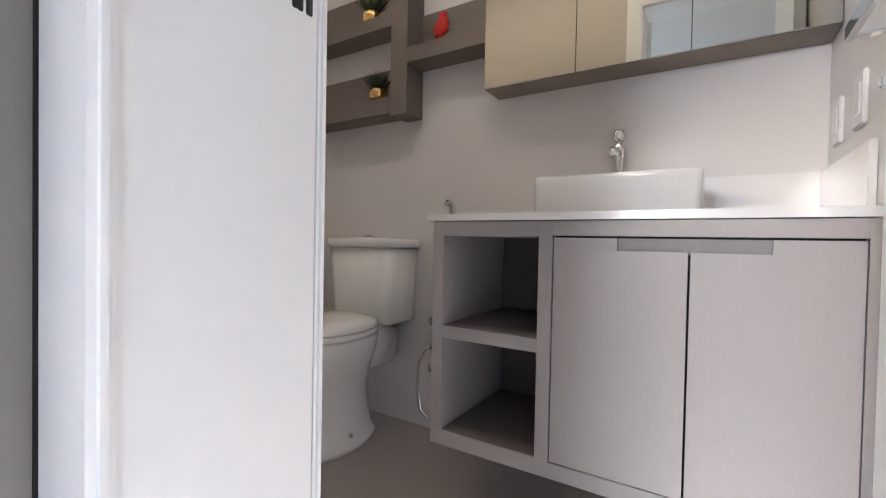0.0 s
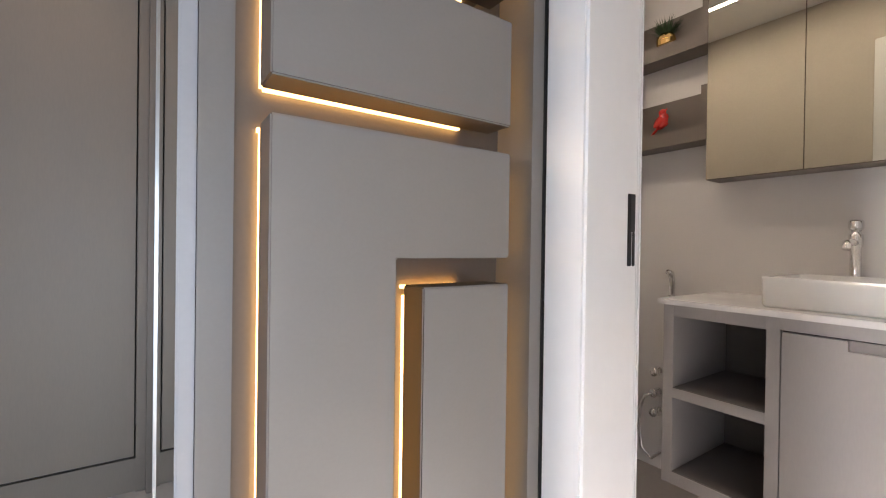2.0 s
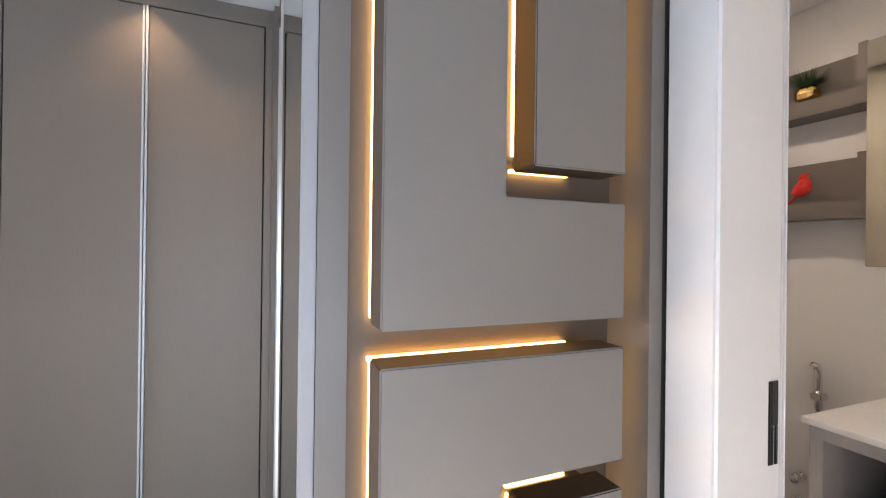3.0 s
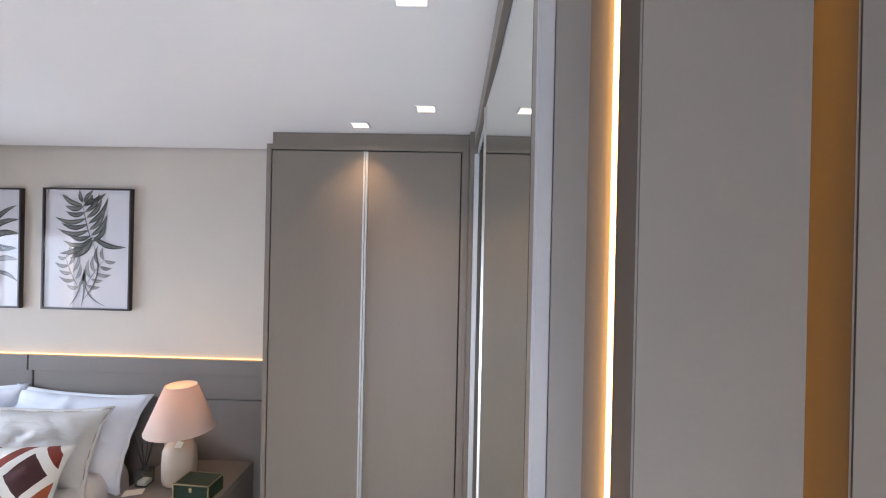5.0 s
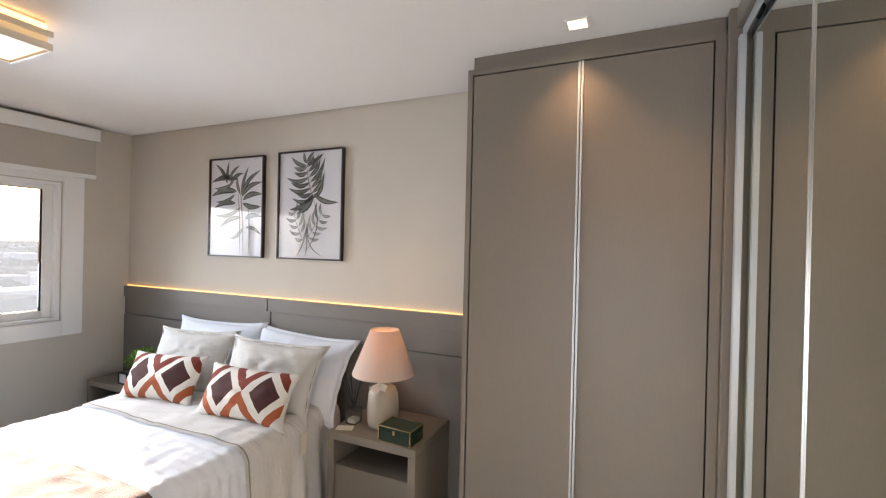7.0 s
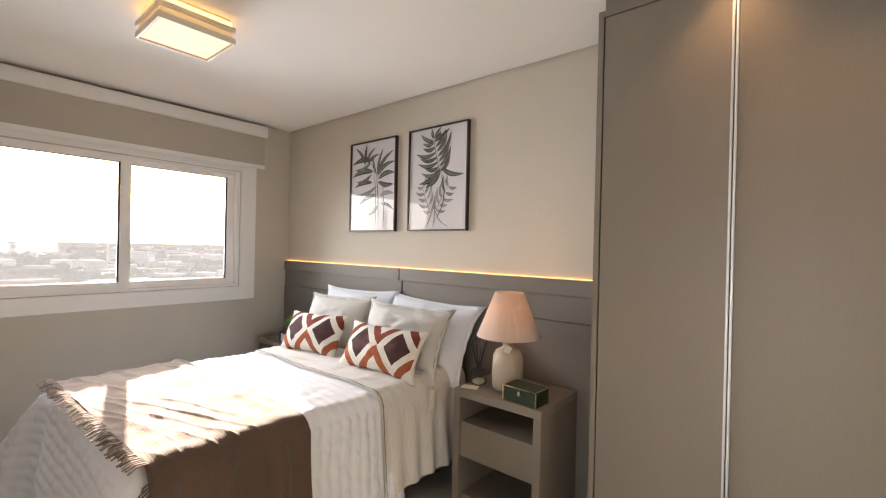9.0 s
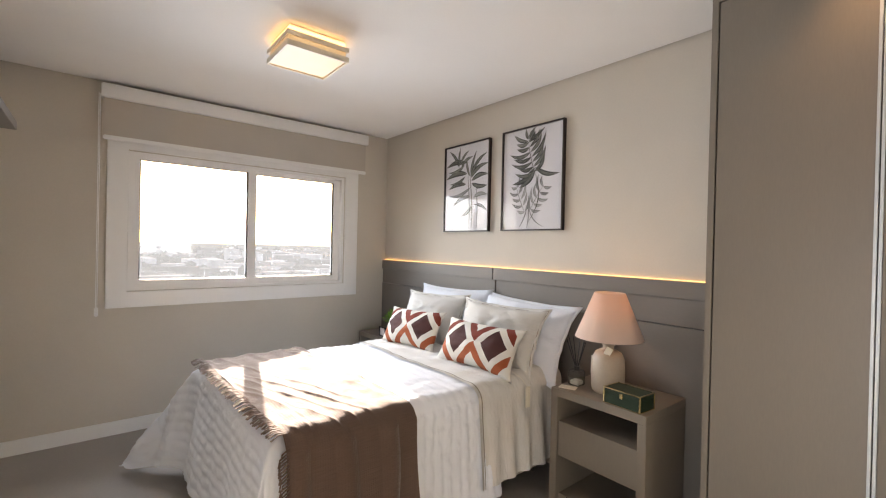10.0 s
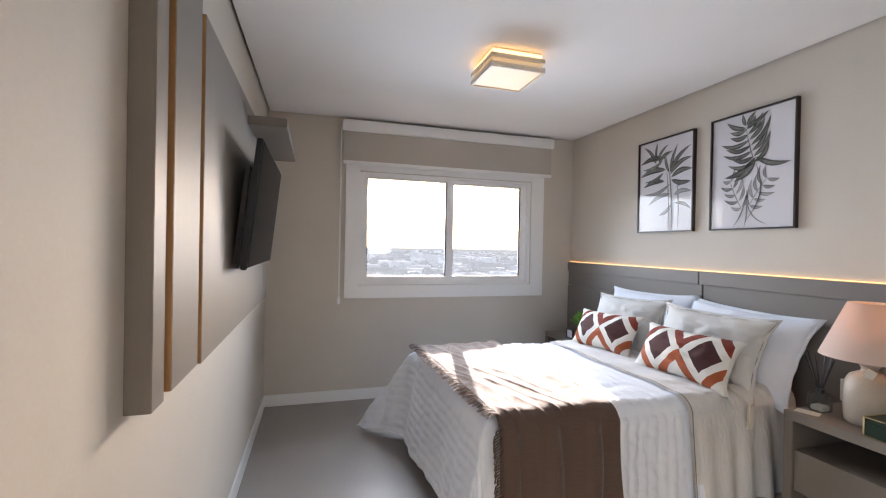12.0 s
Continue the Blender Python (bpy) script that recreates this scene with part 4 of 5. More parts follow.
def pillow(name, at, size, tilt, yaw, mat, label, flange=0.0, seed=0.0, roll=0.0):
    w, h, t = size
    p = mesh_ob(name, pillow_mesh(w, h, t, seed, 0.2 if mat is CUSHION else 1.0), mat, True)
    p.matrix_world = pose(*at, tilt, 0, yaw) @ pose(0, 0, 0, 0, 0, roll)
    tagged(p, label, "pillow", "pillows on the bed")
    if flange:
        f = mesh_ob("hem", flange_mesh(w, h, flange), mat, True)
        f.parent = p
        if mat is LINEN_B:
            cord = mesh_ob("cord", seam_mesh(w, h), SEAM, True)
            cord.parent = p
            cord["label"] = "grey corded seam"
    return p


pillow("sleeping_pillow", (-2.965, 2.405, 0.880), (0.80, 0.46, 0.20), 72, 1, LINEN_W, "white cotton sleeping pillow leaning on the headboard", 0.012, 1.0, 1)
pillow("sleeping_pillow", (-2.190, 2.385, 0.868), (0.80, 0.47, 0.20), 66, -1, LINEN_W, "white cotton sleeping pillow leaning on the headboard", 0.012, 2.0, -2)
pillow("linen_pillow", (-2.955, 2.215, 0.872), (0.66, 0.40, 0.22), 68, 3, LINEN_B, "pale beige linen pillow with corded hem", 0.014, 3.0, 2)
pillow("linen_pillow", (-2.225, 2.205, 0.872), (0.69, 0.40, 0.23), 66, 2, LINEN_B, "pale beige linen pillow with corded hem", 0.014, 4.0, 0)
pillow("patterned_cushion", (-2.878, 1.975, 0.838), (0.58, 0.28, 0.15), 63, 5, CUSHION, "lumbar cushion printed with brown and rust diamonds", 0, 5.0, 2)
pillow("patterned_cushion", (-2.155, 1.975, 0.842), (0.61, 0.28, 0.15), 62, 4, CUSHION, "lumbar cushion printed with brown and rust diamonds", 0, 6.0, 0)
hang_tag = thing("swing_tag", (-1.83, 2.06, 0.60), "cream paper tag hanging from the pillow on a string", "tag")
part("string", tube([(-1.89, 2.00, 0.735), (-1.845, 2.03, 0.70), (-1.815, 2.05, 0.655)], 0.0012, 5), TAG, hang_tag)
part("card", box(-1.817, -1.813, 2.035, 2.075, 0.535, 0.655, 0.001), TAG, hang_tag)
part("card", box(-1.811, -1.808, 2.040, 2.068, 0.565, 0.652, 0.001), TAG, hang_tag)


# ---- nightstands and what stands on them ----
NZ = 0.692


def nightstand(x0, x1, yf, NZ, label):
    n = thing("nightstand", ((x0 + x1) / 2, (yf + 2.5) / 2, 0), label, "nightstand", "nightstands beside the bed")
    yb, t = 2.503, 0.042
    parts_of("side_panel", ((x0, x0 + t, yf, yb, 0, NZ - t), (x1 - t, x1, yf, yb, 0, NZ - t)), TAUPE, n, 0.002)
    parts_of("top", ((x0, x1, yf, yb, NZ - t, NZ),), TAUPE, n, 0.002)
    parts_of("back_panel", ((x0 + t, x1 - t, yb - 0.02, yb, 0.05, NZ - t),), TAUPE, n)
    part("shelf", box(x0 + t, x1 - t, yf + 0.03, yb - 0.02, 0.085, 0.11, 0.001), TAUPE, n)
    d = part("drawer", box(x0 + t + 0.003, x1 - t - 0.003, yf + 0.012, yb - 0.03, 0.315 * NZ / 0.672, 0.500 * NZ / 0.672, 0.002), TAUPE, n)
    return n


nightstand(-1.665, -1.135, 2.072, NZ, "taupe nightstand with one drawer between open niches")
nightstand(-4.09, -3.575, 2.180, 0.59, "taupe nightstand with one drawer, half hidden behind the bed")


def table_lamp(x, y):
    l = thing("table_lamp", (x, y, NZ), "lit table lamp with cream ceramic base and blush fabric shade", "lamp")
    part("base", lathe([(0, 0), (0.073, 0), (0.081, 0.008), (0.085, 0.03), (0.087, 0.11), (0.083, 0.180), (0.068, 0.212), (0.044, 0.226), (0.030, 0.230), (0.028, 0.246), (0.038, 0.262), (0.040, 0.276), (0.0, 0.278)], (x, y, NZ), 40), CLAY, l, "cream ceramic base", True)
    part("stem", lathe([(0.010, 0.275), (0.010, 0.42), (0, 0.42)], (x, y, NZ), 12), BRASS, l)
    s = lathe([(0.176, 0.292), (0.0795, 0.535), (0.0775, 0.535), (0.174, 0.292), (0.176, 0.292)], (x, y, NZ), 48)
    part("shade", s, SHADE, l, "blush pink conical fabric shade", True)
    part("bulb", lathe([(0, 0.42), (0.014, 0.42), (0.02, 0.445), (0.028, 0.475), (0.02, 0.50), (0, 0.507)], (x, y, NZ), 16), material("warm_bulb", (1, 0.9, 0.7), emit=(1.0, 0.66, 0.36), power=2.6), l)
    tg = mesh_ob("price_tag", box(-0.017, 0.017, -0.001, 0.001, -0.024, 0.024), TAG)
    tg.parent, tg["label"] = l, "small white paper tag"
    tg.matrix_local = pose(0.036, -0.064, 0.232, 20, 25, 25)
    return l


table_lamp(-1.438, 2.262)


def jewellery_box(x, y, turn):
    b = thing("jewellery_box", (x, y, NZ), "small dark green velvet box with gold edges and clasp", "box")
    m = pose(x, y, NZ, 0, 0, turn)
    w, d, h = 0.19, 0.125, 0.078
    for name, r, mat in (("box_body", (-w / 2, w / 2, -d / 2, d / 2, 0.002, h * 0.72), GREEN), ("lid", (-w / 2, w / 2, -d / 2, d / 2, h * 0.735, h), GREEN)):
        bm = box(*r, bev=0.002); bmesh.ops.transform(bm, matrix=m, verts=bm.verts[:])
        part(name, bm, mat, b)
    e = 0.0035
    for sx in (-1, 1):
        for sy in (-1, 1):
            bm = box(sx * w / 2 - e, sx * w / 2 + e, sy * d / 2 - e, sy * d / 2 + e, 0, h + 0.002, 0.001)
            bmesh.ops.transform(bm, matrix=m, verts=bm.verts[:]); part("gold_edge", bm, BRASS, b)
    for z in (0.003, h):
        bm = boxes((-w / 2, w / 2, -d / 2 - e, -d / 2 + e, z - 0.002, z + 0.002), (-w / 2, w / 2, d / 2 - e, d / 2 + e, z - 0.002, z + 0.002), (-w / 2 - e, -w / 2 + e, -d / 2, d / 2, z - 0.002, z + 0.002), (w / 2 - e, w / 2 + e, -d / 2, d / 2, z - 0.002, z + 0.002))
        bmesh.ops.transform(bm, matrix=m, verts=bm.verts[:]); part("gold_edge", bm, BRASS, b)
    bm = boxes((-0.008, 0.008, -d / 2 - 0.006, -d / 2, h * 0.55, h * 0.86), bev=0.002)
    bmesh.ops.transform(bm, matrix=m, verts=bm.verts[:]); part("clasp", bm, BRASS, b)


jewellery_box(-1.262, 2.150, -4)


def reed_diffuser(x, y):
    r = thing("reed_diffuser", (x, y, NZ), "square glass reed diffuser with black reeds", "diffuser")
    part("bottle", box(x - 0.036, x + 0.036, y - 0.036, y + 0.036, NZ + 0.001, NZ + 0.088, 0.007), JAR, r, "clear square glass bottle").visible_shadow = False
    part("liquid", box(x - 0.026, x + 0.026, y - 0.026, y + 0.026, NZ + 0.006, NZ + 0.03, 0.004), material("amber_oil", (0.74, 0.71, 0.64), 0.1), r)
    part("neck", lathe([(0, 0.088), (0.016, 0.088), (0.016, 0.108), (0, 0.108)], (x, y, NZ), 16), BLACK, r)
    for k in range(8):
        a = k * 2.4
        part("reed", tube([(x + 0.004 * math.cos(a), y, NZ + 0.09), (x + (0.045 + 0.02 * (k % 3)) * math.cos(a), y + 0.05 * math.sin(a), NZ + 0.25 + 0.012 * (k % 4))], 0.0022, 6), BLACK, r)


reed_diffuser(-1.600, 2.215)
tg = tagged(mesh_ob("scent_card", box(-0.045, 0.045, -0.028, 0.028, 0, 0.003), TAG), "cream paper card lying on the nightstand", "card")
tg.matrix_world = pose(-1.60, 2.135, NZ + 0.001, 0, 0, 20)


def bushy_leaves(bm, at, radius, count, size, up=0.4):
    for k in range(count):
        d = Vector((random.gauss(0, 1), random.gauss(0, 1), abs(random.gauss(0, 1)) + up)).normalized()
        p = Vector(at) + d * radius * random.uniform(0.35, 1.0)
        t = d.orthogonal().normalized()
        t.rotate(Matrix.Rotation(random.uniform(0, 6.28), 3, d))
        s = size * random.uniform(0.6, 1.2)
        n = d.cross(t)
        vs = [bm.verts.new(p - t * s * 0.25), bm.verts.new(p + d * s * 0.5 + n * s * 0.08), bm.verts.new(p + d * s), bm.verts.new(p + t * s * 0.25 + d * s * 0.45)]
        bm.faces.new(vs)


def pot_plant(x, y, z):
    p = thing("potted_plant", (x, y, z), "small bright green plant in a grey pot", "plant")
    part("pot", lathe([(0, 0), (0.035, 0), (0.048, 0.085), (0.042, 0.085), (0.040, 0.07), (0, 0.07)], (x, y, z), 20), CLAY, p, "", True)
    bm = bmesh.new(); bushy_leaves(bm, (x, y, z + 0.12), 0.135, 620, 0.036)
    part("foliage", bm, LEAF, p, "bright green leaves")


pot_plant(-3.63, 2.34, 0.59)
g = thing("photo_frame", (-3.72, 2.235, 0.59), "small black desk frame on the nightstand", "frame")
part("border", boxes((-3.78, -3.77, 2.225, 2.24, 0.59, 0.68), (-3.68, -3.67, 2.225, 2.24, 0.59, 0.68), (-3.77, -3.68, 2.225, 2.24, 0.67, 0.68), (-3.77, -3.68, 2.225, 2.24, 0.59, 0.60)), BLACK, g)
part("backing", box(-3.77, -3.68, 2.232, 2.236, 0.60, 0.67), PAPER, g)
w = thing("wall_outlet", (-1.655, 2.505, 0.70), "white wall outlet on the headboard", "outlet")
part("plate", box(-1.690, -1.622, 2.500, 2.511, 0.690, 0.802, 0.003), PVC, w)
part("insert", box(-1.675, -1.637, 2.498, 2.500, 0.715, 0.775, 0.001), PVC, w)


# ---- ceiling lights ----
def ceiling_light(x0, x1, y0, y1):
    c = thing("ceiling_light", ((x0 + x1) / 2, (y0 + y1) / 2, CZ), "square warm ceiling light with cream metal bands", "ceiling light")
    zb = 2.478
    part("diffuser", box(x0 + 0.012, x1 - 0.012, y0 + 0.012, y1 - 0.012, zb + 0.006, zb + 0.084, 0.004), DIFF, c, "glowing warm acrylic diffuser")
    part("upper_diffuser", box(x0 + 0.016, x1 - 0.016, y0 + 0.016, y1 - 0.016, zb + 0.0845, CZ - 0.0115), DIFF_UP, c, "bright warm rim under the ceiling")
    cream = material("cream_enamel", (0.80, 0.72, 0.58), 0.45)
    for z0, z1 in ((zb, zb + 0.030), (zb + 0.058, zb + 0.082)):
        part("band", boxes((x0, x1, y0, y0 + 0.01, z0, z1), (x0, x1, y1 - 0.01, y1, z0, z1), (x0, x0 + 0.01, y0 + 0.01, y1 - 0.01, z0, z1), (x1 - 0.01, x1, y0 + 0.01, y1 - 0.01, z0, z1)), cream, c, "cream metal band")
    part("ceiling_plate", box(x0 + 0.02, x1 - 0.02, y0 + 0.02, y1 - 0.02, CZ - 0.011, CZ - 0.001), cream, c)


ceiling_light(-2.775, -2.438, 0.842, 1.188)


def downlight(x, y):
    d = thing("downlight", (x, y, CZ), "small square recessed downlight, switched on", "downlight", "downlights in the ceiling")
    w = 0.036
    part("trim", boxes((x - w - 0.008, x + w + 0.008, y - w - 0.008, y - w, CZ - 0.004, CZ), (x - w - 0.008, x + w + 0.008, y + w, y + w + 0.008, CZ - 0.004, CZ), (x - w - 0.008, x - w, y - w, y + w, CZ - 0.004, CZ), (x + w, x + w + 0.008, y - w, y + w, CZ - 0.004, CZ)), PVC, d)
    part("lens", box(x - w, x + w, y - w, y + w, CZ - 0.002, CZ - 0.0005), SPOT_E, d, "glowing lens")
    lamp("downlight_beam", "SPOT", look((x, y, CZ - 0.02), (x, y, 0)), 1.05, (1.0, 0.68, 0.38), radius=0.03, cone=radians(100))


downlight(-0.405, 1.975)
downlight(-0.072, 1.722)
downlight(-0.055, 0.915)


# ---- television wall ----
def tv_panel():
    t = thing("media_wall", (-2.4, SY, 1.04), "taupe wall panel of stepped boards behind the television", "wall panel")
    y = -0.462
    y2, y3 = y + 0.010, y + 0.016   # each board stands a little further out than the one before
    part("board", box(-1.398, -1.312, SY, y, 1.035, 2.46, 0.0015), CLAD, t)
    part("groove", box(-1.4185, -1.398, SY, y - 0.045, 1.050, 2.40), BROWN_EDGE, t, "warm brown groove")
    part("edge_band", box(-1.4205, -1.4185, SY, y2 - 0.001, 1.053, 2.40), BROWN_EDGE, t, "warm brown edge band")
    part("board", box(-1.678, -1.4205, SY, y2, 1.052, 2.40, 0.0015), CLAD, t)
    part("groove", box(-1.6965, -1.678, SY, y - 0.045, 1.053, 2.165), BROWN_EDGE, t, "warm brown groove")
    part("edge_band", box(-1.6985, -1.6965, SY, y3 - 0.001, 1.053, 2.170), BROWN_EDGE, t, "warm brown edge band")
    part("board", box(-3.385, -1.6985, SY, y3, 1.050, 2.172, 0.0015), CLAD, t)
    part("board", box(-3.600, -3.392, SY, y3, 1.040, 2.172, 0.0015), CLAD, t)
    s = thing("wall_shelf", (-3.08, -0.37, 2.055), "short taupe shelf fixed above the television", "shelf")
    part("board", box(-3.590, -2.575, y3 + 0.0005, -0.255, 2.055, 2.102, 0.0015), CLAD, s)


tv_panel()


def television():
    t = thing("television", (-2.62, -0.36, 1.34), "black flat television on a wall bracket, switched off", "television")
    part("screen", box(-3.095, -2.155, -0.358, -0.355, 1.357, 1.905), SCREEN, t, "dark glossy screen")
    part("bezel", boxes((-3.105, -2.145, -0.385, -0.3575, 1.345, 1.915), bev=0.004), BLACK, t)
    part("back_cover", box(-3.06, -2.19, -0.425, -0.385, 1.345, 1.80, 0.018), BLACK, t)
    for ob in list(t.children):
        ob.matrix_local = Matrix.Translation((0, -0.022, -0.022)) @ Matrix.Rotation(radians(-6.0), 4, "X")
    part("wall_bracket", boxes((-2.75, -2.50, -0.4455, -0.415, 1.46, 1.64)), BLACK, t)


television()


# ---- bathroom ----
def vanity():
    v = thing("vanity_cabinet", (2.0, 0.2, 0.21), "pale grey wall-hung vanity with two doors and open niches", "vanity")
    xf = 1.757
    y0, y1, z0, z1 = BS + 0.001, 0.690, 0.213, 0.883
    t = 0.036
    xb = BE - 0.001
    # carcass with niches at the north end
    parts_of("side_panel", ((xf, xb, 0.652, y1, z0, z1), (xf, xb, 0.322, 0.359, z0, z1), (xf, xb, y0, y0 + 0.016, z0, z1)), VANITY, v, 0.001)
    parts_of("bottom_rail", ((xf, xb, 0.359, 0.652, z0, 0.257), (xf, xb, y0 + 0.016, 0.322, z0, 0.255)), VANITY, v, 0.001)
    parts_of("top_rail", ((xf, xb, 0.359, 0.652, 0.841, z1), (xf, xb, y0 + 0.016, 0.322, 0.845, z1)), VANITY, v, 0.001)
    parts_of("shelf", ((xf, xb, 0.359, 0.652, 0.536, 0.572),), VANITY, v, 0.001)
    # backs and thin floor sheets are painted dark, as the niches' shade
    parts_of("niche_back", ((2.19, 2.20, 0.359, 0.652, 0.257, 0.536), (2.19, 2.20, 0.359, 0.652, 0.572, 0.841)), VAN_SHADE, v)
    parts_of("niche_floor_shade", ((xf + 0.004, 2.19, 0.360, 0.651, 0.2575, 0.2605), (xf + 0.004, 2.19, 0.360, 0.651, 0.5725, 0.5755)), VAN_SHADE, v)
    part("inside_shadow", box(xf + 0.025, xf + 0.03, y0 + 0.016, 0.322, 0.255, 0.845), DARK, v)
    for a, b, ha, hb in ((0.018, 0.318, 0.018, 0.165), (y0 + 0.019, 0.013, -0.131, 0.013)):
        lo, hi = (a, ha) if ha > a + 0.001 else (hb, b)
        part("door", boxes((xf - 0.001, xf + 0.017, a, b, 0.259, 0.810), (xf - 0.001, xf + 0.017, *( (hb, b) if a == ha else (a, ha)), 0.810, 0.840)), VANITY, v)
    part("finger_pull", boxes((xf + 0.012, xf + 0.02, -0.131, 0.165, 0.805, 0.84)), material("grey_pull_recess", (0.27, 0.252, 0.242), 0.5), v, "recessed grey finger pull")
    c = thing("vanity_worktop", (2.0, 0.2, 0.885), "white quartz worktop with a low splash", "worktop")
    part("slab", box(1.738, xb, y0, 0.705, 0.885, 0.905, 0.002), STONE, c)
    part("splash", box(xb - 0.014, xb, y0 + 0.014, 0.0, 0.906, 1.037, 0.002), STONE, c)
    part("splash", box(1.80, xb, y0, y0 + 0.014, 0.906, 1.037, 0.002), STONE, c)


vanity()


def basin():
    b = thing("wash_basin", (1.99, 0.20, 0.905), "rectangular white ceramic counter-top basin", "basin")
    x0, x1, y0, y1, z0, z1 = 1.815, 2.165, -0.005, 0.400, 0.906, 1.006
    bm = bmesh.new()

    def ring(ins, z, rad):
        vs = []
        for cx, cy, a0 in ((x1 - ins - rad, y1 - ins - rad, 0), (x0 + ins + rad, y1 - ins - rad, 90), (x0 + ins + rad, y0 + ins + rad, 180), (x1 - ins - rad, y0 + ins + rad, 270)):
            for k in range(7):
                a = radians(a0 + 15 * k)
                vs.append(bm.verts.new((cx + rad * math.cos(a), cy + rad * math.sin(a), z)))
        return vs

    rings = [ring(0.008, z0, 0.014), ring(0.002, z0 + 0.008, 0.018), ring(0.001, z1 - 0.01, 0.018), ring(0.0, z1 - 0.003, 0.018), ring(0.002, z1, 0.018), ring(0.014, z1, 0.026), ring(0.018, z1 - 0.006, 0.026), ring(0.04, z0 + 0.03, 0.05), ring(0.09, z0 + 0.02, 0.05)]
    for a, c in zip(rings, rings[1:]):
        for k in range(len(a)): bm.faces.new((a[k], a[(k + 1) % len(a)], c[(k + 1) % len(a)], c[k]))
    bm.faces.new(rings[0]); bm.faces.new(rings[-1])
    part("bowl", bm, CERAMIC, b, "", True)
    part("waste_ring", lathe([(0, 0.0285), (0.022, 0.0285), (0.024, 0.021), (0, 0.021)], (1.99, 0.20, 0.905), 20), CHROME, b, "chrome waste")
    f = thing("basin_tap", (2.19, 0.205, 0.905), "tall chrome pillar tap behind the basin", "tap")
    x, y, z = 2.192, 0.245, 0.906
    part("pillar", lathe([(0, 0), (0.024, 0), (0.024, 0.008), (0.017, 0.012), (0.016, 0.20), (0.020, 0.205), (0.020, 0.245), (0.014, 0.25), (0.014, 0.262), (0, 0.262)], (x, y, z), 24), CHROME, f, "", True)
    part("spout", tube([(x, y, z + 0.215), (x - 0.05, y, z + 0.220), (x - 0.10, y, z + 0.215), (x - 0.115, y, z + 0.195)], 0.012, 12), CHROME, f, "", True)
    part("knob", lathe([(0, 0.262), (0.018, 0.262), (0.021, 0.27), (0.021, 0.292), (0.016, 0.298), (0, 0.298)], (x, y, z), 24), CHROME, f, "", True)


basin()


def mirror_cabinet():
    m = thing("mirror_cabinet", (2.18, 0.21, 1.39), "wall cabinet with three tinted mirror doors over the basin", "mirror cabinet")
    xf, z0, z1 = 2.112, 1.390, 2.20
    part("body", box(xf + 0.004, BE - 0.001, BS + 0.001, 0.708, z0, z1, 0.001), TAUPE, m)
    ys = (0.708, 0.372, 0.040, BS + 0.002)
    for a, b in zip(ys, ys[1:]):
        part("mirror_door", box(xf - 0.006, xf + 0.003, b + 0.0015, a - 0.0015, z0 + 0.002, z1, 0.0006), MIRROR_W, m, "tinted mirror")


mirror_cabinet()


def bath_shelves():
    s = thing("bathroom_shelves", (2.18, 1.0, 1.36), "taupe stepped wall shelves with open trays", "shelf")
    xf, xb = 2.118, BE - 0.001
    part("column", box(xf, xb, 1.078, 1.165, 1.360, 2.42, 0.001), SHELF, s)
    for z0, z1, zt in ((1.570, 1.636, 1.81), (1.985, 2.050, 2.21)):
        part("tray", box(xf, xb, 0.712, 1.078, z0, z1, 0.001), SHELF, s)
        part("side_panel", box(xf, xb, 0.712, 0.738, z1, zt, 0.001), SHELF, s)
        part("back_panel", box(xb - 0.012, xb, 0.738, 1.078, z1, zt, 0.001), SHELF, s)
    for z0, z1, zt in ((1.372, 1.445, 1.61), (1.745, 1.805, 1.99)):
        part("tray", box(xf, xb, 1.165, 1.75, z0, z1, 0.001), SHELF, s)
        part("back_panel", box(xb - 0.012, xb, 1.165, 1.75, z1, zt, 0.001), SHELF, s)


bath_shelves()


def gold_plant(x, y, z, r=0.037, label="small dark green grass plant in a round gold pot"):
    p = thing("gold_pot_plant", (x, y, z), label, "plant", "gold pots on the shelves")
    part("pot", lathe([(0, 0), (r * 0.5, 0), (r * 0.95, r * 0.5), (r, r), (r * 0.9, r * 1.4), (r * 0.7, r * 1.65), (r * 0.6, r * 1.6), (0, r * 1.5)], (x, y, z), 24), GOLD, p, "round polished gold pot", True)
    bm = bmesh.new()
    for k in range(260):
        a, l = random.uniform(0, 6.28), random.uniform(0.035, 0.105)
        d = Vector((math.cos(a) * 0.6, math.sin(a) * 0.6, random.uniform(0.4, 1.0))).normalized()
        b0 = Vector((x, y, z + r * 1.5)) + Vector((d.x, d.y, 0)) * r * 0.5
        s = d.cross(Vector((0, 0, 1))).normalized() * 0.004
        bm.faces.new([bm.verts.new(b0 - s), bm.verts.new(b0 + s), bm.verts.new(b0 + d * l + Vector((0, 0, -0.01)))])
    part("grass_blades", bm, LEAF_D, p, "dark green blades")


gold_plant(2.180, 1.285, 1.446, 0.043)
gold_plant(2.180, 1.33, 1.806, 0.043)
gold_plant(2.180, 0.93, 2.051, 0.043)


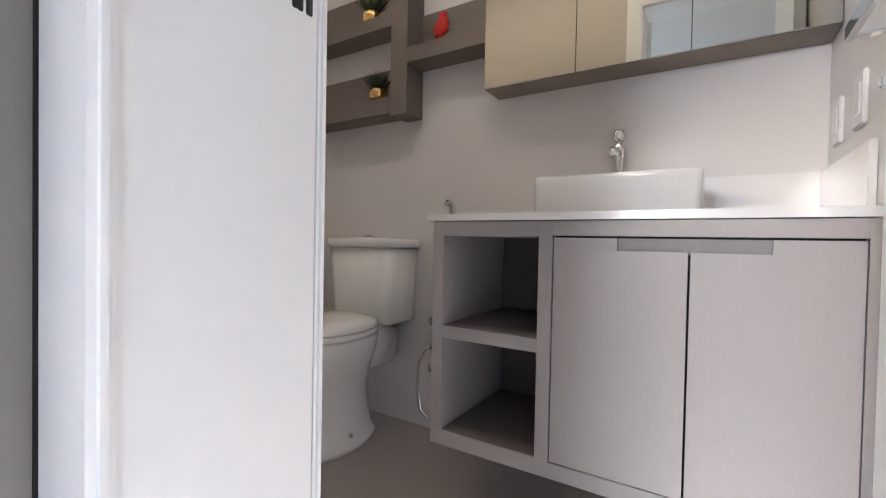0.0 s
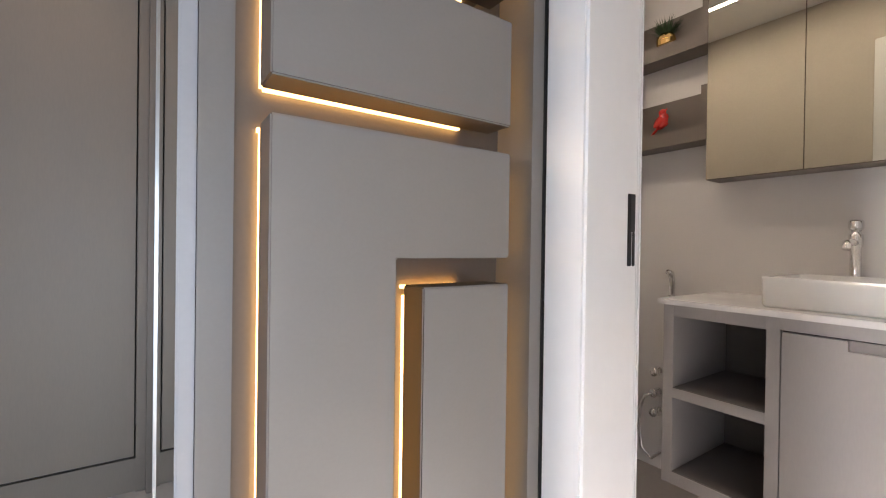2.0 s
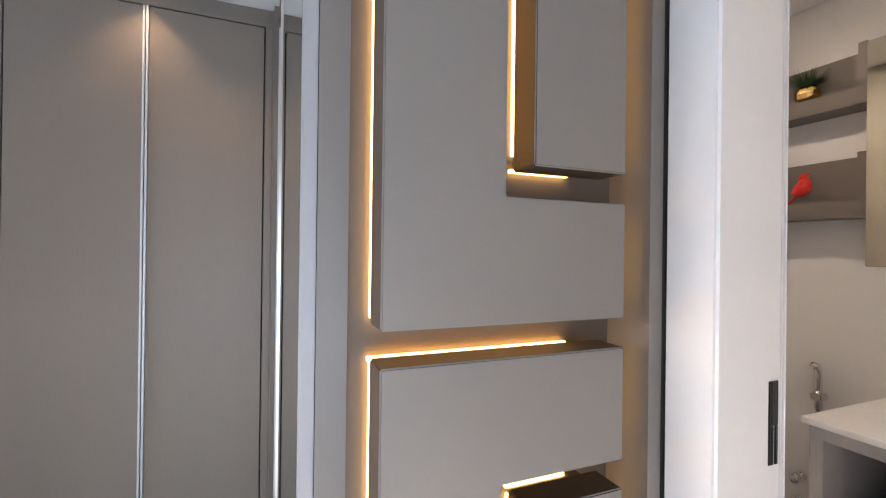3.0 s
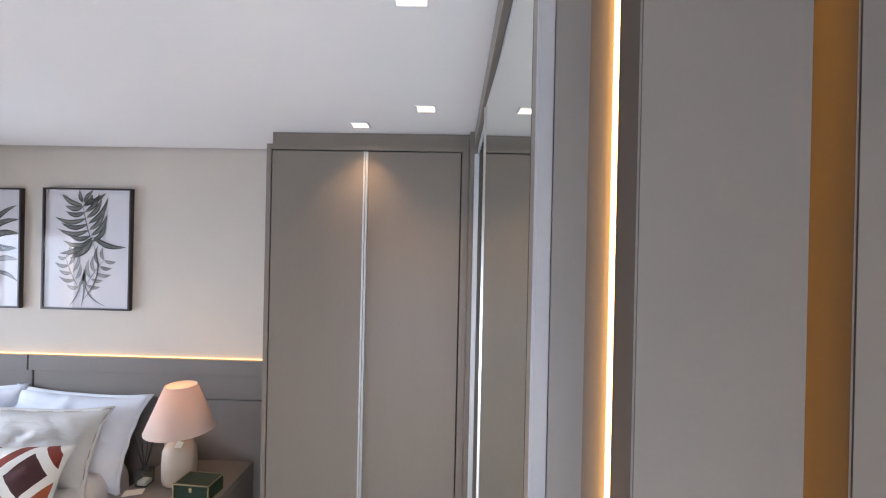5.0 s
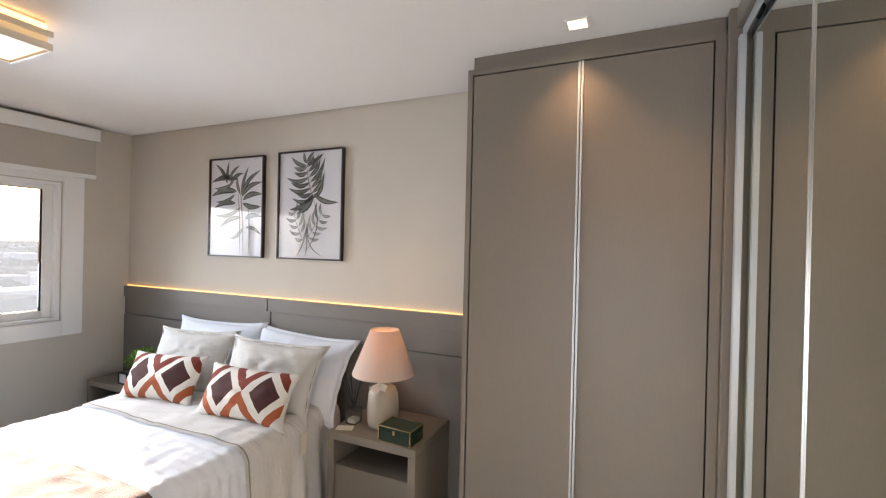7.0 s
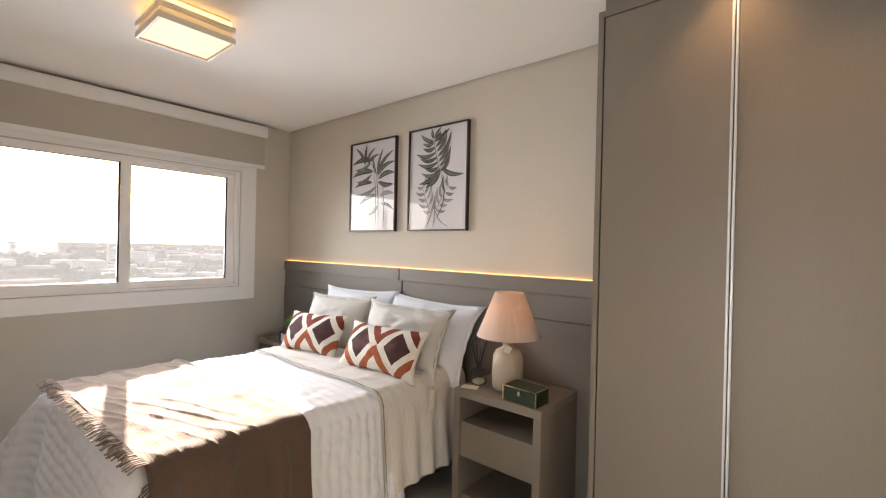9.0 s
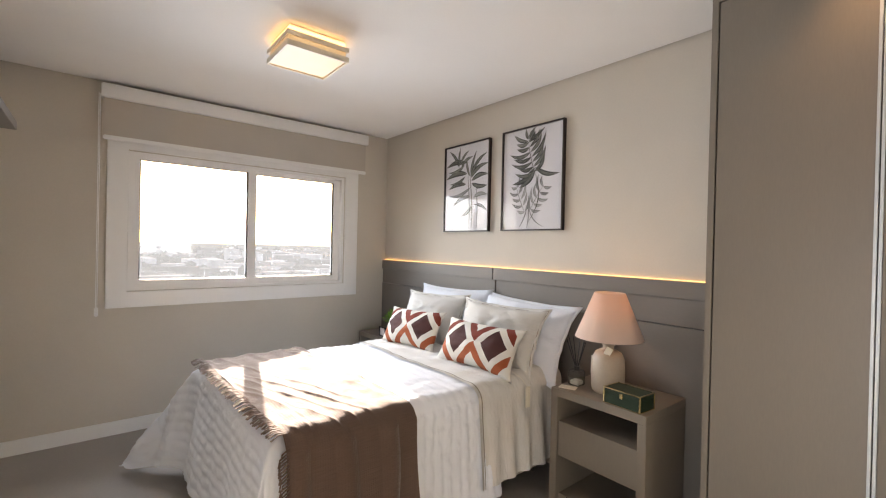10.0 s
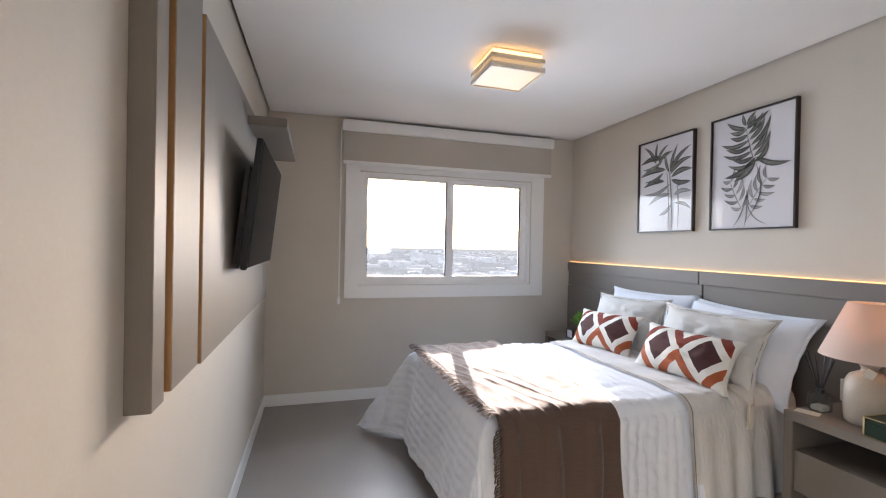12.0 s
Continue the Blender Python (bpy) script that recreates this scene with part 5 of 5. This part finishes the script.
def bird(x, y, z):
    """A perched songbird that looks south, with a thin tail behind it."""
    bm = bmesh.new()
    def blob(at, size, tilt, sub=3):
        b = bmesh.new()
        bmesh.ops.create_icosphere(b, subdivisions=sub, radius=1.0)
        bmesh.ops.transform(b, matrix=pose(*at, tilt, 0, 0) @ Matrix.Diagonal((*size, 1)), verts=b.verts[:])
        joined(bm, b)
    blob((x, y, z + 0.029), (0.023, 0.038, 0.026), -28)
    blob((x, y - 0.018, z + 0.042), (0.019, 0.022, 0.024), -20)
    blob((x, y - 0.026, z + 0.066), (0.0155, 0.0175, 0.016), 0)
    blob((x, y - 0.045, z + 0.065), (0.004, 0.009, 0.004), 8, 2)
    blob((x, y + 0.052, z + 0.011), (0.008, 0.036, 0.005), -14, 2)
    blob((x, y - 0.004, z + 0.004), (0.014, 0.018, 0.004), 0, 2)
    for sx in (-1, 1): blob((x + sx * 0.018, y + 0.010, z + 0.033), (0.007, 0.032, 0.015), -26, 2)
    # it perches upright, head high and tail low
    bmesh.ops.rotate(bm, cent=(x, y, z), matrix=Matrix.Rotation(radians(-32), 3, "X"), verts=bm.verts[:])
    bmesh.ops.translate(bm, verts=bm.verts[:], vec=(0, 0, z - min(v.co.z for v in bm.verts)))
    ob = mesh_ob("bird_figurine", bm, RED, True)
    tagged(ob, "small glossy red ceramic bird on the shelf", "figurine")


bird(2.172, 0.925, 1.636)


def toilet(yc):
    t = thing("toilet", (1.85, yc, 0), "white close-coupled toilet with a closed lid", "toilet")
    # cistern tapering downward
    bm = bmesh.new()
    def rr(x0, x1, w, z, rad):
        vs = []
        for cx, cy, a0 in ((x1 - 0.01, yc + w / 2 - 0.01, 0), (x0 + rad, yc + w / 2 - rad, 90), (x0 + rad, yc - w / 2 + rad, 180), (x1 - 0.01, yc - w / 2 + 0.01, 270)):
            r = 0.01 if a0 in (0, 270) else rad
            for k in range(6):
                a = radians(a0 + 18 * k)
                vs.append(bm.verts.new((cx + r * math.cos(a), cy + r * math.sin(a), z)))
        return vs
    def skin(rs):
        for a, c in zip(rs, rs[1:]):
            for k in range(len(a)): bm.faces.new((a[k], a[(k + 1) % len(a)], c[(k + 1) % len(a)], c[k]))
        bm.faces.new(rs[0]); bm.faces.new(rs[-1])
    skin([rr(2.055, 2.232, 0.33, 0.470, 0.05), rr(2.045, 2.232, 0.335, 0.480, 0.055), rr(2.025, 2.232, 0.37, 0.790, 0.06)])
    part("cistern", bm, CERAMIC, t, "", True)
    bm = bmesh.new()
    skin([rr(2.018, 2.235, 0.384, 0.793, 0.06), rr(2.014, 2.235, 0.392, 0.800, 0.062), rr(2.014, 2.235, 0.392, 0.825, 0.062), rr(2.022, 2.230, 0.376, 0.833, 0.06)])
    part("cistern_lid", bm, CERAMIC, t, "", True)
    part("flush_button", lathe([(0, 0.833), (0.024, 0.833), (0.024, 0.840), (0.020, 0.844), (0, 0.844)], (2.12, yc, 0), 20), CHROME, t, "chrome flush button")
    # bowl: stacked ovals along x
    def oval(xc, rx, ry, z, n=36):
        return [(xc + rx * math.cos(2 * math.pi * k / n) * (1.0 if math.cos(2 * math.pi * k / n) < 0 else 0.92), yc + ry * math.sin(2 * math.pi * k / n), z) for k in range(n)]
    def loft(rows):
        b = bmesh.new()
        rs = [[b.verts.new(p) for p in oval(*r)] for r in rows]
        for a, c in zip(rs, rs[1:]):
            for k in range(36): b.faces.new((a[k], a[(k + 1) % 36], c[(k + 1) % 36], c[k]))
        b.faces.new(rs[0]); b.faces.new(rs[-1])
        return b
    part("bowl", loft([(1.91, 0.235, 0.130, 0.0), (1.91, 0.235, 0.130, 0.02), (1.91, 0.215, 0.108, 0.05), (1.91, 0.200, 0.102, 0.12), (1.90, 0.195, 0.108, 0.22), (1.88, 0.215, 0.150, 0.31), (1.86, 0.245, 0.192, 0.39), (1.855, 0.255, 0.203, 0.445), (1.855, 0.250, 0.200, 0.455)]), CERAMIC, t, "", True)
    part("shelf_block", box(1.98, 2.225, yc - 0.11, yc + 0.11, 0.28, 0.470, 0.03), CERAMIC, t, "", True)
    part("seat", loft([(1.85, 0.252, 0.203, 0.457), (1.85, 0.258, 0.209, 0.466), (1.85, 0.256, 0.207, 0.478)]), CERAMIC, t, "", True)
    part("seat_lid", loft([(1.85, 0.252, 0.204, 0.481), (1.85, 0.256, 0.209, 0.490), (1.855, 0.240, 0.196, 0.508), (1.865, 0.15, 0.12, 0.518)]), CERAMIC, t, "closed white lid", True)
    part("floor_bolt", lathe([(0, 0.05), (0.009, 0.05), (0.009, 0.062), (0, 0.065)], (1.90, yc - 0.112, 0), 12), CHROME, t)


toilet(1.268)


def hand_shower():
    h = thing("hygiene_shower", (BE, 0.80, 0.6), "chrome hand shower with a metal hose beside the toilet", "shower")
    y = 0.895
    part("holder", box(BE - 0.055, BE - 0.001, y - 0.020, y + 0.020, 0.838, 0.868, 0.005), CHROME, h)
    part("spray_head", tube([(BE - 0.035, y, 0.80), (BE - 0.035, y, 0.95), (BE - 0.045, y, 0.978), (BE - 0.070, y, 0.982)], 0.014, 12), CHROME, h, "", True)
    part("hose", tube([(BE - 0.035, y, 0.80), (BE - 0.04, y - 0.01, 0.6), (BE - 0.05, y - 0.01, 0.30), (BE - 0.05, y + 0.02, 0.12), (BE - 0.05, y + 0.08, 0.06), (BE - 0.06, y + 0.125, 0.10), (BE - 0.065, y + 0.138, 0.20), (BE - 0.065, y + 0.132, 0.30), (BE - 0.06, y + 0.11, 0.365), (BE - 0.045, y + 0.075, 0.38)], 0.0085, 8), CHROME, h, "flexible metal hose", True)
    for z in (0.485, 0.38, 0.285):
        part("valve", lathe([(0, 0), (0.022, 0), (0.022, 0.008), (0.012, 0.012), (0.012, 0.035), (0.020, 0.037), (0.020, 0.052), (0, 0.052)], (0, 0, 0), 20), CHROME, h, "", True).matrix_local = Matrix.Translation(Vector((BE - 0.001, y + 0.075, z)) - origin_of(h)) @ pose(0, 0, 0, 0, -90, 0) @ Matrix.Translation(origin_of(h))


hand_shower()
for x0, x1 in ((2.055, 2.17), (1.86, 1.98)):
    s = thing("switch_plate", ((x0 + x1) / 2, BS, 1.08), "white wall plate with a socket beside the mirror", "switch", "plates by the basin")
    part("plate", box(x0 + 0.02, x1 - 0.02, BS, BS + 0.009, 1.085, 1.200, 0.003), PVC, s)
    part("insert", box(x0 + 0.035, x1 - 0.035, BS + 0.009, BS + 0.012, 1.11, 1.175, 0.001), PVC, s)
l = thing("linear_light", (1.55, 0.6, BC), "recessed white LED line in the bathroom ceiling", "ceiling light")
part("trim", boxes((1.39, 1.395, 0.0, 1.6, BC - 0.003, BC), (1.425, 1.43, 0.0, 1.6, BC - 0.003, BC)), PVC, l)
part("diffuser", box(1.395, 1.425, 0.0, 1.6, BC - 0.002, BC - 0.0005), LIN_E, l, "glowing white diffuser")


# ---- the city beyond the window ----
# distance haze is put into these materials as an even pale blue emission
HAZE = material("city_ground_haze_glow", (0.025, 0.026, 0.026), 0.9, vary=0.3, scale=0.05, bscale=0.4, emit=(0.82, 0.92, 1.0), power=0.070)
ROOFS = material("city_roofs_haze_glow", (0.11, 0.11, 0.115), 0.9, vary=0.2, scale=0.3, bscale=2.0, island=0.95, emit=(0.82, 0.92, 1.0), power=0.070)
TREES = material("trees_haze_glow", (0.016, 0.02, 0.016), 0.9, vary=0.3, scale=0.5, island=0.4, emit=(0.82, 0.92, 1.0), power=0.070)
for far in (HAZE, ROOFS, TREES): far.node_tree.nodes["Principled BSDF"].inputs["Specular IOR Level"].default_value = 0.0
GZ = -24.0
gm = bmesh.new()
bmesh.ops.create_grid(gm, x_segments=2, y_segments=2, size=4000)
bmesh.ops.translate(gm, verts=gm.verts[:], vec=(-1500, 0, GZ))
setting("ground", gm, HAZE, "city ground far below the window, with a pale glow for haze")
rng = random.Random(5)
cm = bmesh.new()
for k in range(1500):
    d = 60 * (30 ** rng.random())
    a = radians(rng.uniform(-58, 58))
    x, y = -d * math.cos(a), 1.2 + d * math.sin(a)
    w, l2, h = rng.uniform(6, 18), rng.uniform(6, 26), rng.choice((3.5, 4, 5, 6, 7, 9)) * (1.6 if rng.random() < 0.08 else 1.0)
    b = bmesh.new()
    bmesh.ops.create_cube(b, size=1)
    bmesh.ops.transform(b, matrix=Matrix.Translation((x, y, GZ + h / 2)) @ Matrix.Rotation(rng.uniform(0, 0.5), 4, "Z") @ Matrix.Diagonal((w, l2, h, 1)), verts=b.verts[:])
    joined(cm, b)
tagged(mesh_ob("city_houses", cm, ROOFS), "low houses and sheds spreading to the horizon, paled by a glow for haze", "houses", kind="stuff")
tm = bmesh.new()
for k in range(900):
    d = 70 * (28 ** rng.random())
    a = radians(rng.uniform(-58, 58))
    x, y = -d * math.cos(a), 1.2 + d * math.sin(a)
    for j in range(3):
        r = rng.uniform(2, 5)
        b = bmesh.new()
        bmesh.ops.create_icosphere(b, subdivisions=1, radius=r)
        for v in b.verts: v.co *= rng.uniform(0.7, 1.2)
        bmesh.ops.translate(b, verts=b.verts[:], vec=(x + rng.uniform(-5, 5), y + rng.uniform(-8, 8), GZ + r * 0.8))
        joined(tm, b)
tagged(mesh_ob("city_trees", tm, TREES), "dark clumps of trees between the houses, paled by a glow for haze", "trees", kind="stuff")
